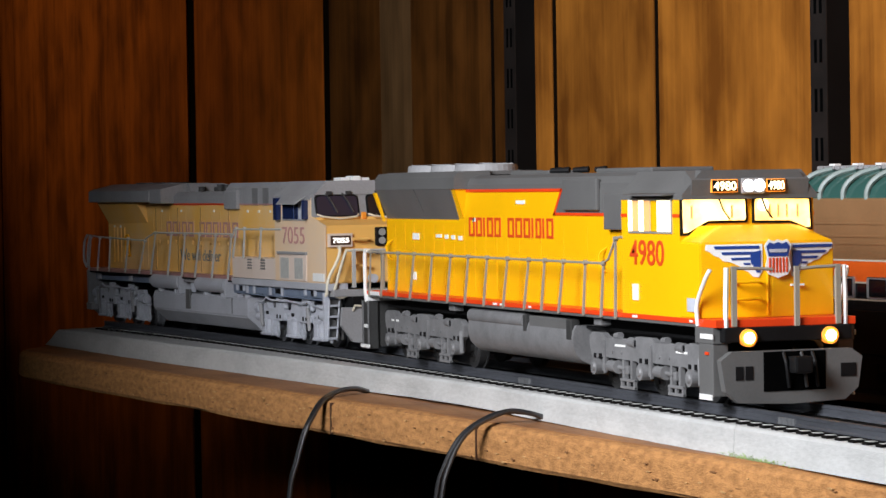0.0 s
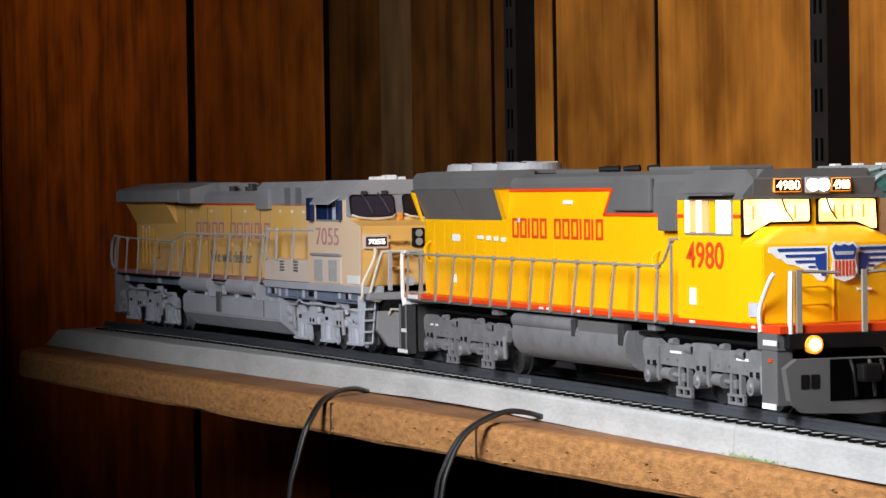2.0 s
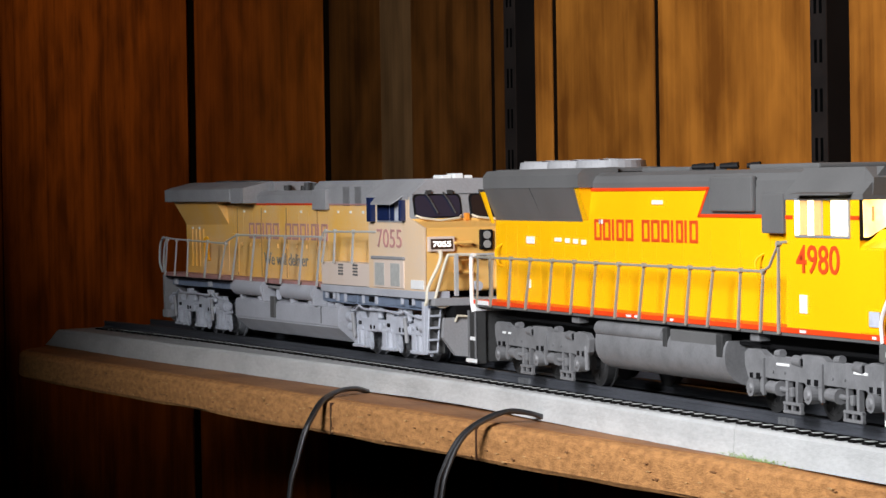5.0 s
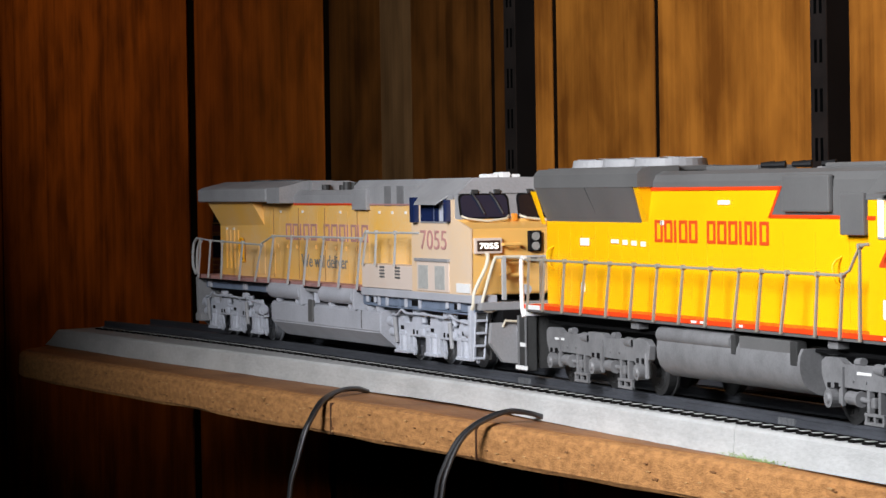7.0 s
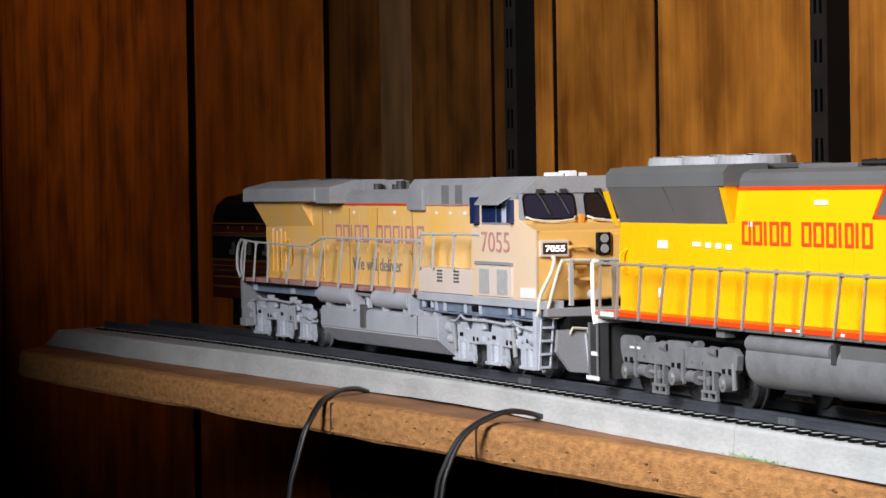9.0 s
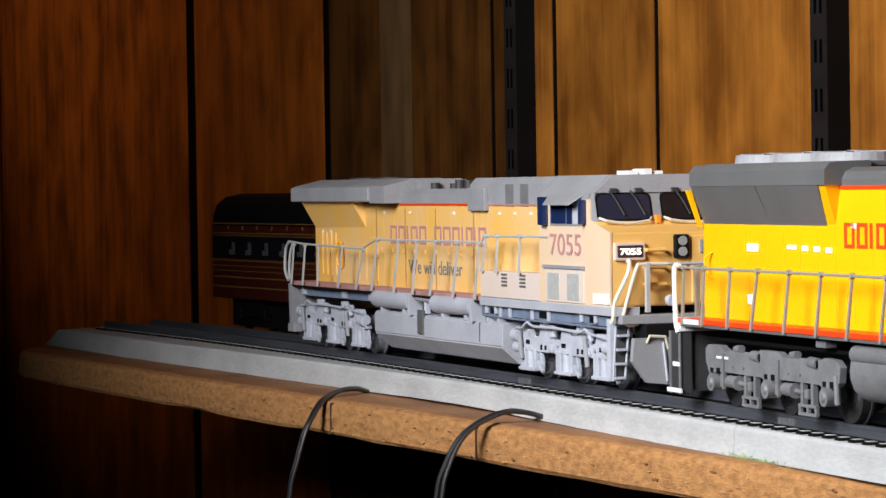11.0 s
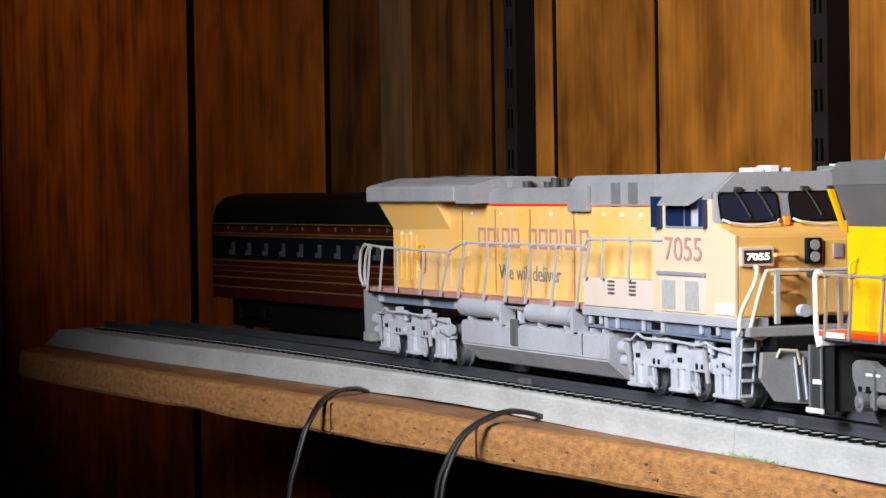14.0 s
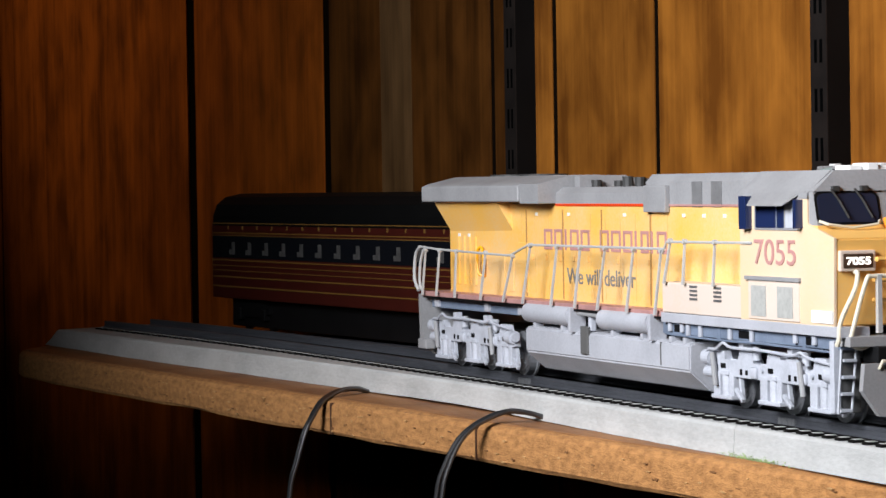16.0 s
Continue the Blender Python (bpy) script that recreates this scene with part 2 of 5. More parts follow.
def smooth_line(pts, n=6):
    """A rounded line through points."""
    pts = [Vector(p) for p in pts]
    ext = [pts[0] * 2 - pts[1], *pts, pts[-1] * 2 - pts[-2]]
    out = []
    for a, b, c, d in zip(ext, ext[1:], ext[2:], ext[3:]):
        for i in range(n):
            t = i / n
            out.append(0.5 * (2 * b + (c - a) * t + (2 * a - 5 * b + 4 * c - d) * t * t + (3 * b - a - 3 * c + d) * t ** 3))
    return out + [pts[-1]]


def B():
    return bmesh.new()


def writing(name, text, height, mat, parent, m, width=None, label="", bold=0.0):
    """Readable words with the built-in font, as a flat raised mesh; m places its middle."""
    cu = bpy.data.curves.new(name, "FONT")
    cu.body, cu.align_x, cu.align_y, cu.extrude, cu.offset = text, "CENTER", "CENTER", 0.004, bold
    tmp = bpy.data.objects.new(name, cu)
    scene.collection.objects.link(tmp)
    bpy.context.view_layer.update()
    me = bpy.data.meshes.new_from_object(tmp)
    bpy.data.objects.remove(tmp)
    xs, ys = [v.co.x for v in me.vertices], [v.co.y for v in me.vertices]
    cx, cy, sy = (max(xs) + min(xs)) / 2, (max(ys) + min(ys)) / 2, height * K / (max(ys) - min(ys))
    sx = width * K / (max(xs) - min(xs)) if width else sy
    for v in me.vertices:
        v.co = Vector(((v.co.x - cx) * sx, (v.co.y - cy) * sy, v.co.z * 0.05))
    me.materials.clear()
    me.materials.append(mat)
    ob = new(name, me)
    ob.parent = parent
    ob.matrix_local = m
    if label:
        tagged(ob, label)
    return ob


def thing(name, label, category, group=""):
    return tagged(new(name), label, category, group)


# ---- the line of the track and of the wall ----


def track_y(x):
    return -0.03116 * x * x + 0.03353 * x ** 3


def track_turn(x):
    return math.degrees(math.atan(-0.06232 * x + 0.10059 * x * x))


WALL = Matrix.Rotation(math.atan(0.078), 4, "Z")  # u along the wall, n towards it
WALL_N = 0.185
SHELF_Z = -0.0187


def at_wall(ob):
    ob.matrix_world = WALL
    return ob


# ---- setting: wall, room, shelf ----
def build_wall():
    wall = at_wall(part("wall_north", box(B(), -2.5, 1.9, WALL_N + 0.0016, WALL_N + 0.10, -1.3, 1.3, unit=1), M_GROOVE))
    tagged(wall, "brown wood-panelled wall with dark vertical grooves", "wall", kind="structure")
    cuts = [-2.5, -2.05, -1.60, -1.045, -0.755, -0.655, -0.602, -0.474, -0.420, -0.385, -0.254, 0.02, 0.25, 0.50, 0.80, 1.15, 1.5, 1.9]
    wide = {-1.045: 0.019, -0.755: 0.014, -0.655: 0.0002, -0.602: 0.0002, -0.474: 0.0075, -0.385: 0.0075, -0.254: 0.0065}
    # panels from -0.755 to -0.42 are darker, with one narrow greyer strip
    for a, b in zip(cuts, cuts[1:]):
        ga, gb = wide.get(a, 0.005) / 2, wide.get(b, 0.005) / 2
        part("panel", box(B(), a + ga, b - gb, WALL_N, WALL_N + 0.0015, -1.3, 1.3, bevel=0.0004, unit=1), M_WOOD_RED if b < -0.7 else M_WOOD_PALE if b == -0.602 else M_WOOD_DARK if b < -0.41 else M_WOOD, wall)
    for name, x0, x1, y0, y1, z0, z1, label in (
            ("wall_west", -2.6, -2.5, -3.0, 0.29, -1.3, 1.3, "plain dim wall closing the end of the room"),
            ("wall_east", 1.9, 2.0, -3.0, 0.29, -1.3, 1.3, "plain dim wall closing the end of the room"),
            ("wall_south", -2.6, 2.0, -3.1, -3.0, -1.3, 1.3, "plain dim wall on the far side of the room"),
            ("floor", -2.6, 2.0, -3.1, 0.29, -1.4, -1.3, "plain dark floor of the room"),
            ("ceiling", -2.6, 2.0, -3.1, 0.29, 1.3, 1.4, "plain ceiling of the room")):
        tagged(at_wall(part(name, box(B(), x0, x1, y0, y1, z0, z1, unit=1), M_ROOM)), label, name.split("_")[0], kind="structure")


def build_standard(u0):
    st = thing("shelf_standard", "black slotted metal shelf standard screwed to the panelling", "shelf standard", "shelf standards")
    st.matrix_world = WALL @ Matrix.Translation((u0, WALL_N, 0))
    bm = B()
    prism(bm, [(-8, 0), (-8, -13.5), (-5.5, -13.5), (-5.0, -12.5), (5.0, -12.5), (5.5, -13.5), (8, -13.5), (8, 0)], "z", -900, 900)
    part("channel", bm, M_STANDARD, st)
    # thin brown plate carries the painted sheen
    part("face", box(B(), -7.9, 7.9, -13.9, -13.5, -890, 890), M_STDFACE, st, "front face browned for its sheen")
    # slots are solid black blocks, dark like the shade in a hole
    for i in range(-6, 22):
        for dx in (-3.8, 1.4):
            part("slot", box(B(), dx, dx + 2.4, -14.2, -13.4, i * 25.4, i * 25.4 + 12), M_SLOT, st)


def build_shelf():
    shelf = thing("wall_shelf", "worn particle-board shelf with a brown top and raw chipped front edge", "shelf")
    # front edge, straight and nearly parallel to the wall
    def front(x):
        return -0.0605 + (0.083 if x > 0 else 0.077) * x
    lo, hi = -0.775, 1.15
    bm = B()
    n = 60
    rows = []
    rnd = random.Random(4)
    for i in range(n + 1):
        x = lo + (hi - lo) * i / n
        y0 = front(x)
        k = max(0.0, 1 - (x - lo) / 0.06)
        y0 += 0.03 * k * k
        ch = lambda s: rnd.uniform(-s, s)
        y1 = (WALL_N - 0.002 + math.sin(math.atan(0.078)) * x) / math.cos(math.atan(0.078))
        prof = [(y0 + 0.005, SHELF_Z), (y0 + 0.0022 + ch(0.0004), SHELF_Z - 0.0009), (y0 + 0.0004 + ch(0.0004), SHELF_Z - 0.003), (y0 + ch(0.0003), SHELF_Z - 0.0095),
                (y0 + 0.0002 + ch(0.0004), SHELF_Z - 0.0162), (y0 + 0.0015 + ch(0.0006), SHELF_Z - 0.0180 + ch(0.0005)), (y1, SHELF_Z - 0.018), (y1, SHELF_Z)]
        rows.append([bm.verts.new((x, y, z)) for y, z in prof])
    for a, b in zip(rows, rows[1:]):
        for k in range(8):
            bm.faces.new((a[k], a[(k + 1) % 8], b[(k + 1) % 8], b[k]))
    bm.faces.new(rows[0])
    bm.faces.new(rows[-1][::-1])
    part("core", bm, M_CORE, shelf, "raw particle-board core and edge")
    bm = B()
    rows = []
    for i in range(n + 1):
        x = lo + 0.002 + (hi - lo - 0.004) * i / n
        k = max(0.0, 1 - (x - lo) / 0.06)
        y0 = front(x) + 0.03 * k * k + 0.0052
        y1 = (WALL_N - 0.003 + math.sin(math.atan(0.078)) * x) / math.cos(math.atan(0.078))
        rows.append([bm.verts.new(c) for c in ((x, y0, SHELF_Z + 0.0001), (x, y0 + 0.0004, SHELF_Z + 0.0005), (x, y1, SHELF_Z + 0.0005), (x, y1, SHELF_Z + 0.0001))])
    for a, b in zip(rows, rows[1:]):
        for k in range(4):
            bm.faces.new((a[k], a[(k + 1) % 4], b[(k + 1) % 4], b[k]))
    part("top_face", bm, M_SHELFTOP, shelf, "worn brown top surface")
    # two thin dark upright lines on the front edge
    for x in (-0.157, 0.0190):
        y0 = front(x)
        part("saw_cut", box(B(), x - 0.0005, x + 0.0005, y0 - 0.0005, y0 + 0.004, SHELF_Z - 0.0175, SHELF_Z - 0.0012, unit=1), M_DARKLINE, shelf, "thin dark upright line")
    rnd = random.Random(12)
    for name, n, mat, lab in (("pale_chip", 80, M_CHIP, "pale wood chip in the raw edge"), ("brown_chip", 60, M_CHIPBROWN, "brown wood chip in the raw edge")):
        for k in range(n):
            x = rnd.uniform(-0.55, 0.42)
            z = SHELF_Z - rnd.uniform(0.004, 0.0165)
            w, h = rnd.uniform(0.0008, 0.0030), rnd.uniform(0.0002, 0.0006)
            bm = B()
            y0 = front(x)
            ring = [(x + w * math.cos(q + rnd.uniform(-0.3, 0.3)), z + h * math.sin(q)) for q in (i * math.pi / 3 for i in range(6))]
            prism(bm, ring, "y", y0 - 0.0004, y0 + 0.002, unit=1)
            part(name, bm, mat, shelf, lab)
    return front


def board_front(x):
    return float(np.interp(x, (-0.80, -0.70, -0.60, -0.50, -0.42, -0.31, -0.20, -0.05, 0.10), (-0.0815, -0.0748, -0.0700, -0.0630, -0.0548, -0.0462, -0.0390, -0.0325, -0.0318)))


def build_roadbed():
    bed = thing("fibreboard_strip", "pale grey fibreboard roadbed strip on the shelf with a slanted end", "roadbed")
    rnd = random.Random(7)
    for lo, hi, dy in ((-0.790, 0.0285, 0.0), (0.029, 0.2379, -0.0002), (0.238, 0.95, 0.0001)):
        build_board(bed, lo, hi, dy, rnd)
    bm = B()
    rnd = random.Random(3)
    for i in range(260):
        x = rnd.gauss(0.256, 0.014)
        z = SHELF_Z + 0.0006 + abs(rnd.gauss(0, 0.0008))
        y = board_front(x) - 0.0008 - rnd.uniform(0, 0.0008)
        r = rnd.uniform(0.00012, 0.00034)
        bmesh.ops.create_icosphere(bm, subdivisions=1, radius=r, matrix=Matrix.Translation((x, y, z)))
    tagged(part("scenic_turf", bm, M_TURF), "small patch of green scenic turf at the roadbed foot", "turf", kind="stuff")


def build_board(bed, lo, hi, dy, rnd):
    bm = B()
    n = max(12, int((hi - lo) / 0.018))
    rows = []
    for i in range(n + 1):
        t = i / n
        x = lo + (hi - lo) * t
        y0, y1 = board_front(x) + dy, track_y(x) + 0.034
        j = rnd.uniform(-0.0005, 0.0005)
        sh = 0.019 * max(0, 1 - t * 9) if lo < -0.5 else 0.0
        rows.append([bm.verts.new(c) for c in ((x, y0 - 0.0008 + j, SHELF_Z + 0.0007 + 0.0013 * math.exp(-((x + 0.08) / 0.11) ** 2)), (x + sh, y0 - 0.0002 + j, -0.0125), (x + sh * 1.8, y0 + j, -0.0070), (x + sh * 2, y0 + 0.0012, -0.0056), (x, y1, -0.0056), (x, y1, SHELF_Z + 0.0007))])
    for a, b in zip(rows, rows[1:]):
        for k in range(6):
            bm.faces.new((a[k], a[(k + 1) % 6], b[(k + 1) % 6], b[k]))
    bm.faces.new(rows[0])
    bm.faces.new(rows[-1][::-1])
    part("board", bm, M_BOARD, bed)


def build_track():
    track = thing("model_track", "black model railway track with dark ties and two rails", "railway track")
    xs = [-0.745 + 0.02 * i for i in range(86)]
    for side in (-1, 1):
        bm = B()
        prof = [(-1.9, -4.4), (1.9, -4.4), (1.7, -3.8), (1.05, -3.3), (1.05, -1.6), (1.3, -1.2), (1.3, 0), (-1.3, 0), (-1.3, -1.2), (-1.05, -1.6), (-1.05, -3.3), (-1.7, -3.8)]
        rows = []
        for x in xs:
            a = radians(track_turn(x))
            rows.append([bm.verts.new((x - math.sin(a) * (side * 0.0172 + p * K), track_y(x) + math.cos(a) * (side * 0.0172 + p * K), z * K)) for p, z in prof])
        for a, b in zip(rows, rows[1:]):
            for k in range(12):
                bm.faces.new((a[k], a[(k + 1) % 12], b[(k + 1) % 12], b[k]))
        bm.faces.new(rows[0])
        bm.faces.new(rows[-1][::-1])
        part("rail", bm, M_RAIL, track)
    for x in (-0.02, 0.262):
        for side in (-1,):
            j = part("rail_joiner", box(B(), -7, 7, side * 17.2 - 2.2, side * 17.2 + 2.2, -4.3, -1.4, bevel=0.4), M_STEELMID, track, "small bright metal rail joiner")
            j.matrix_basis = Matrix.Translation((x, track_y(x), 0)) @ Matrix.Rotation(radians(track_turn(x)), 4, "Z")
    tie = part("tie", box(B(), -2.4, 2.4, -26.8, 26.8, -5.7, -4.5, bevel=0.25), M_TIE, track)
    me = tie.data
    # small pale patch on the near end of each tie
    part("tie_dust", prism(B(), [(-2.3, -25.4), (0.8, -25.0), (1.3, -22.0), (-1.9, -21.4)], "z", -4.6, -4.3), M_TIEPATCH, tie, "pale patch on the tie end")
    patch_mesh = tie.children[0].data
    for i in range(150):
        x = -0.738 + 0.0108 * i
        o = tie if i == 0 else new("tie", me)
        o.parent = track
        o.matrix_basis = Matrix.Translation((x, track_y(x), 0)) @ Matrix.Rotation(radians(track_turn(x)), 4, "Z")
        if i:
            new("tie_dust", patch_mesh).parent = o


def build_cables(front):
    def wire(pts, label, r=1.2):
        c = thing("cable", label, "cable", "wires over the shelf edge")
        part("sheath", tube(B(), smooth_line(pts, 7), r * K, 10, unit=1), M_CABLE, c, smooth=True)
    for d, lab in ((0.0, "thin black wire draped over the shelf edge"), (0.0028, "second thin black wire beside it over the edge")):
        wire([(-0.199, -0.0340, -0.0174), (-0.1945 + d, -0.0405, -0.0172), (-0.188 + d, -0.0484, -0.0156 + d * 0.2), (-0.180 + d, -0.0589, -0.0153 + d * 0.2), (-0.172 + d, -0.0678, -0.0166), (-0.165 + d, -0.0762, -0.0203),
              (-0.161 + d, -0.0830, -0.0285), (-0.160 + d, -0.0868, -0.0354), (-0.160 + d, -0.0910, -0.0492), (-0.160 + d * 0.6, -0.0950, -0.0663), (-0.160, -0.097, -0.110), (-0.16, -0.095, -0.25)], lab)
        wire([(0.036, -0.0225, -0.0174), (0.0338 + d, -0.0279, -0.0172), (0.0333 + d, -0.0378, -0.0141), (0.0328 + d, -0.0477, -0.0130 + d * 0.2), (0.0323 + d, -0.0554, -0.0143), (0.0318 + d, -0.0653, -0.0189),
              (0.0313 + d * 1.4, -0.0730, -0.0256), (0.0308 + d * 2.0, -0.0791, -0.0366), (0.0303 + d * 2.6, -0.0830, -0.0494), (0.030 + d * 2.6, -0.086, -0.085), (0.030, -0.086, -0.25)], lab)




# ---- locomotives ----
WHEEL_R = 10.6


def build_wheelset(parent, x, mat):
    bm = B()
    for s in (-1, 1):
        cyl(bm, (0, s * 15.5, 0), (0, s * 19.0, 0), WHEEL_R, 28)
        cyl(bm, (0, s * 14.6, 0), (0, s * 15.5, 0), WHEEL_R + 1.2, 28)
        cyl(bm, (0, s * 19.0, 0), (0, s * 19.6, 0), WHEEL_R - 2.2, 24, WHEEL_R - 3.0)
        cyl(bm, (0, s * 19.4, 0), (0, s * 21.5, 0), 3.0, 12)
        for k in range(6):
            a = k * math.pi / 3
            cyl(bm, (5.6 * math.cos(a), s * 19.4, 5.6 * math.sin(a)), (5.6 * math.cos(a), s * 20.0, 5.6 * math.sin(a)), 0.9, 6)
    cyl(bm, (0, -15, 0), (0, 15, 0), 2.6, 10)
    w = part("wheelset", bm, mat, parent, "dark steel wheels on an axle")
    w.location = (x * K, 0, WHEEL_R * K)
    return w


def build_truck(loco, cx, axle, mat, wheel_mat, style):
    """A three-axle truck: two cast side frames with boxes, springs and brake gear."""
    bm = B()
    L = axle + (9 if style == "plain" else 13)
    dark_patches = []
    for s in (-1, 1):
        def fx(x0, x1, a, b, z0, z1, bev=0.4):
            box(bm, x0, x1, min(s * a, s * b), max(s * a, s * b), z0, z1, bev)

        def dark(x0, x1, z0, z1, y=28.6, label="dark patch for a shaded opening in the frame"):
            dark_patches.append((x0, x1, min(s * (y - 2), s * y), max(s * (y - 2), s * y), z0, z1, label))
        if style == "plain":
            # flat upper plate with shallow dips in its top edge; bearings and brake gear hang below it
            prism(bm, [(-L, 19), (-L + 3, 14.5), (-axle - 5, 13.2), (-axle + 6, 15.4), (-7, 15), (-5, 13.4), (6, 13.4), (8, 15.2), (axle - 7, 15), (axle - 5, 13.6), (axle + 5, 13.6), (L, 16), (L + 1, 22), (L - 3, 24.6),
                       (axle - 3, 25), (axle - 8, 23.4), (13, 23.2), (8, 25.4), (-8, 25.4), (-13, 23.2), (-axle + 10, 23.2), (-axle + 5, 25.6), (-L + 3, 25.6), (-L, 24)], "y", s * 25, s * 28.2, bevel=0.4)
            for ax in (-axle, 0, axle):
                # bearing between two pedestal jaws
                fx(ax - 6.2, ax - 4.2, 25.4, 27.9, 8.6, 14.6, 0.3)
                fx(ax + 4.2, ax + 6.2, 25.4, 27.9, 8.6, 14.6, 0.3)
                cyl(bm, (ax, s * 25, 10.4), (ax, s * 30.2, 10.4), 3.5, 18)
                cyl(bm, (ax, s * 30.2, 10.4), (ax, s * 31.0, 10.4), 2.2, 12, 1.5)
                dark(ax - 3.8, ax - 1.4, 14.2, 16.2)
                dark(ax + 2.0, ax + 5.0, 14.0, 16.4)
            for ax in (-axle / 2, axle / 2):
                # brake cylinder, hanger and the ladder-shaped shoe bracket
                cyl(bm, (ax - 12, s * 27.6, 11.4), (ax - 4, s * 27.6, 11.2), 2.5, 14)
                cyl(bm, (ax - 4, s * 27.6, 11.2), (ax - 2.4, s * 27.6, 11.2), 3.0, 14)
                cyl(bm, (ax - 2.4, s * 27.6, 11.2), (ax + 5, s * 27.6, 10.8), 1.0, 8)
                fx(ax - 16.4, ax - 15.2, 27.8, 29.2, 8, 22.6, 0.2)
                for dx in (3.4, 12.0):
                    fx(ax + dx - 1.0, ax + dx + 1.0, 26.0, 28.4, 6, 14.6, 0.25)
                fx(ax + 6, ax + 9, 26.4, 28.8, 8.4, 12.4, 0.8)
                for z in (2.2, 5.4):
                    fx(ax + 1, ax + 16, 27, 28.8, z, z + 1.2, 0.25)
                for dx in (1.8, 8.4, 15.2):
                    fx(ax + dx - 0.8, ax + dx + 0.8, 27.2, 28.6, 2.2, 6.4, 0.2)
                # short cylinder lying in the dip of the plate
                cyl(bm, (ax + 8, s * 26.6, 22.6), (ax + 17, s * 27.6, 22.4), 2.2, 16)
                dark_patches.append((ax + 16.9, ax + 17.3, s * 27.6 - 1.5, s * 27.6 + 1.5, 21.0, 23.8, "dark patch on the cylinder end"))
                cyl(bm, (ax - 9, s * 26, 24.4), (ax - 4, s * 26, 24.8), 1.6, 10)
                for dx in (-8, 2):
                    cyl(bm, (ax + dx, s * 27.8, 17.6), (ax + dx, s * 28.7, 17.6), 0.6, 6)
            # damper beside the end bearing
            cyl(bm, (L - 1, s * 28.2, 8), (L - 2, s * 28.2, 19), 1.2, 10)
        else:
            # tall cast frame with square notches in its top and three broad legs below
            prism(bm, [(-L, 14.5), (-axle - 8, 13.4), (axle + 8, 13.4), (L, 14.5), (L, 19), (L - 3, 20.5), (axle + 5, 20.5), (axle + 3, 24.6), (axle - 6, 24.6), (axle - 7, 19.2), (axle - 19, 19.2), (axle - 20, 24.4), (15, 24.4),
                       (13, 22), (8, 22), (7, 25.2), (-3, 25.2), (-4, 19.2), (-16, 19.2), (-17, 24.4), (-axle + 15, 24.4), (-axle + 13, 19.8), (-axle + 1, 19.8), (-axle, 23.6), (-L + 5, 23.2), (-L, 20)], "y", s * 25, s * 28.4, bevel=0.4)
            for ax in (-axle, 0, axle):
                # leg: two cheeks, a sill across the foot and a round box between them
                fx(ax - 9.0, ax - 3.0, 25.4, 29.0, 4.6, 15.0, 0.5)
                fx(ax + 5.0, ax + 9.0, 25.4, 28.6, 5.2, 15.0, 0.5)
                fx(ax - 9.4, ax + 9.6, 26.0, 29.8, 4.2, 5.8, 0.4)
                cyl(bm, (ax + 1, s * 26.6, 5.6), (ax + 1, s * 26.6, 14.5), 2.7, 14)
                fx(ax - 3, ax + 5, 26.4, 29.2, 13.8, 15.8, 0.5)
                dark(ax - 2.4, ax + 1.8, 16.6, 18.6, 28.8)
                cyl(bm, (ax - 7, s * 28.2, 17.5), (ax - 7, s * 29.4, 17.5), 1.0, 10)
                # brake links slanting across the gap beside the leg
                prism(bm, [(ax + 11.5, 13.6), (ax + 13.2, 13.6), (ax + 15.2, 5.0), (ax + 13.6, 4.6)], "y", s * 26, s * 27.6, bevel=0.2)
                prism(bm, [(ax + 11, 8.0), (ax + 11.6, 9.4), (ax + 18.4, 5.0), (ax + 17.6, 3.6)], "y", s * 27.6, s * 29.2, bevel=0.2)
            for ax in (-axle * 0.5 - 2, axle * 0.5 - 2):
                fx(ax + 6, ax + 12, 27.6, 29.8, 13.6, 18.4, 1.4)
                dark(ax - 4.0, ax - 2.4, 14.6, 17.0, 28.9)
                dark(ax + 1.0, ax + 2.6, 14.8, 16.8, 28.9)
                cyl(bm, (ax + 8, s * 26.8, 21), (ax + 8, s * 26.8, 26.4), 1.7, 12)
                fx(ax - 6, ax - 2, 24.6, 28.2, 22, 28, 0.4)
            # brake cylinders at both ends, slanting dampers, upper pipe
            for ax, z in ((-L - 3, 20.4), (axle + 6, 18.8)):
                cyl(bm, (ax, s * 28.4, z), (ax + 7, s * 28.4, z), 3.2, 18)
                cyl(bm, (ax + 7, s * 28.4, z), (ax + 8.6, s * 28.4, z), 2.2, 14)
                cyl(bm, (ax - 1.2, s * 28.4, z), (ax, s * 28.4, z), 2.4, 14)
            cyl(bm, (-L - 2, s * 28.4, 14.6), (-L + 6, s * 28.4, 14.6), 2.4, 14)
            tube(bm, smooth_line([(-L - 1, s * 30, 21), (-L + 3, s * 30.4, 24), (-L + 10, s * 30.5, 24.2), (-axle + 4, s * 30.5, 27.0), (-axle + 12, s * 30.5, 25.4), (-6, s * 30.5, 25.6), (axle * 0.5, s * 30.5, 24.8),
                                  (axle * 0.5 + 8, s * 30.5, 26.2), (axle * 0.5 + 14, s * 30.5, 24.6), (L, s * 30, 22.6)], 4), 0.65, 6)
    t = part("truck", bm, mat, loco, "cast three-axle truck with brake gear")
    t.location = (cx * K, 0, 0)
    # black colour puts shade into the gaps of the truck
    part("bolster", box(B(), -L + 2, L - 2, -14, 14, 12, 21), M_BLACK, t, "truck bolster, black for the shade in the gaps")
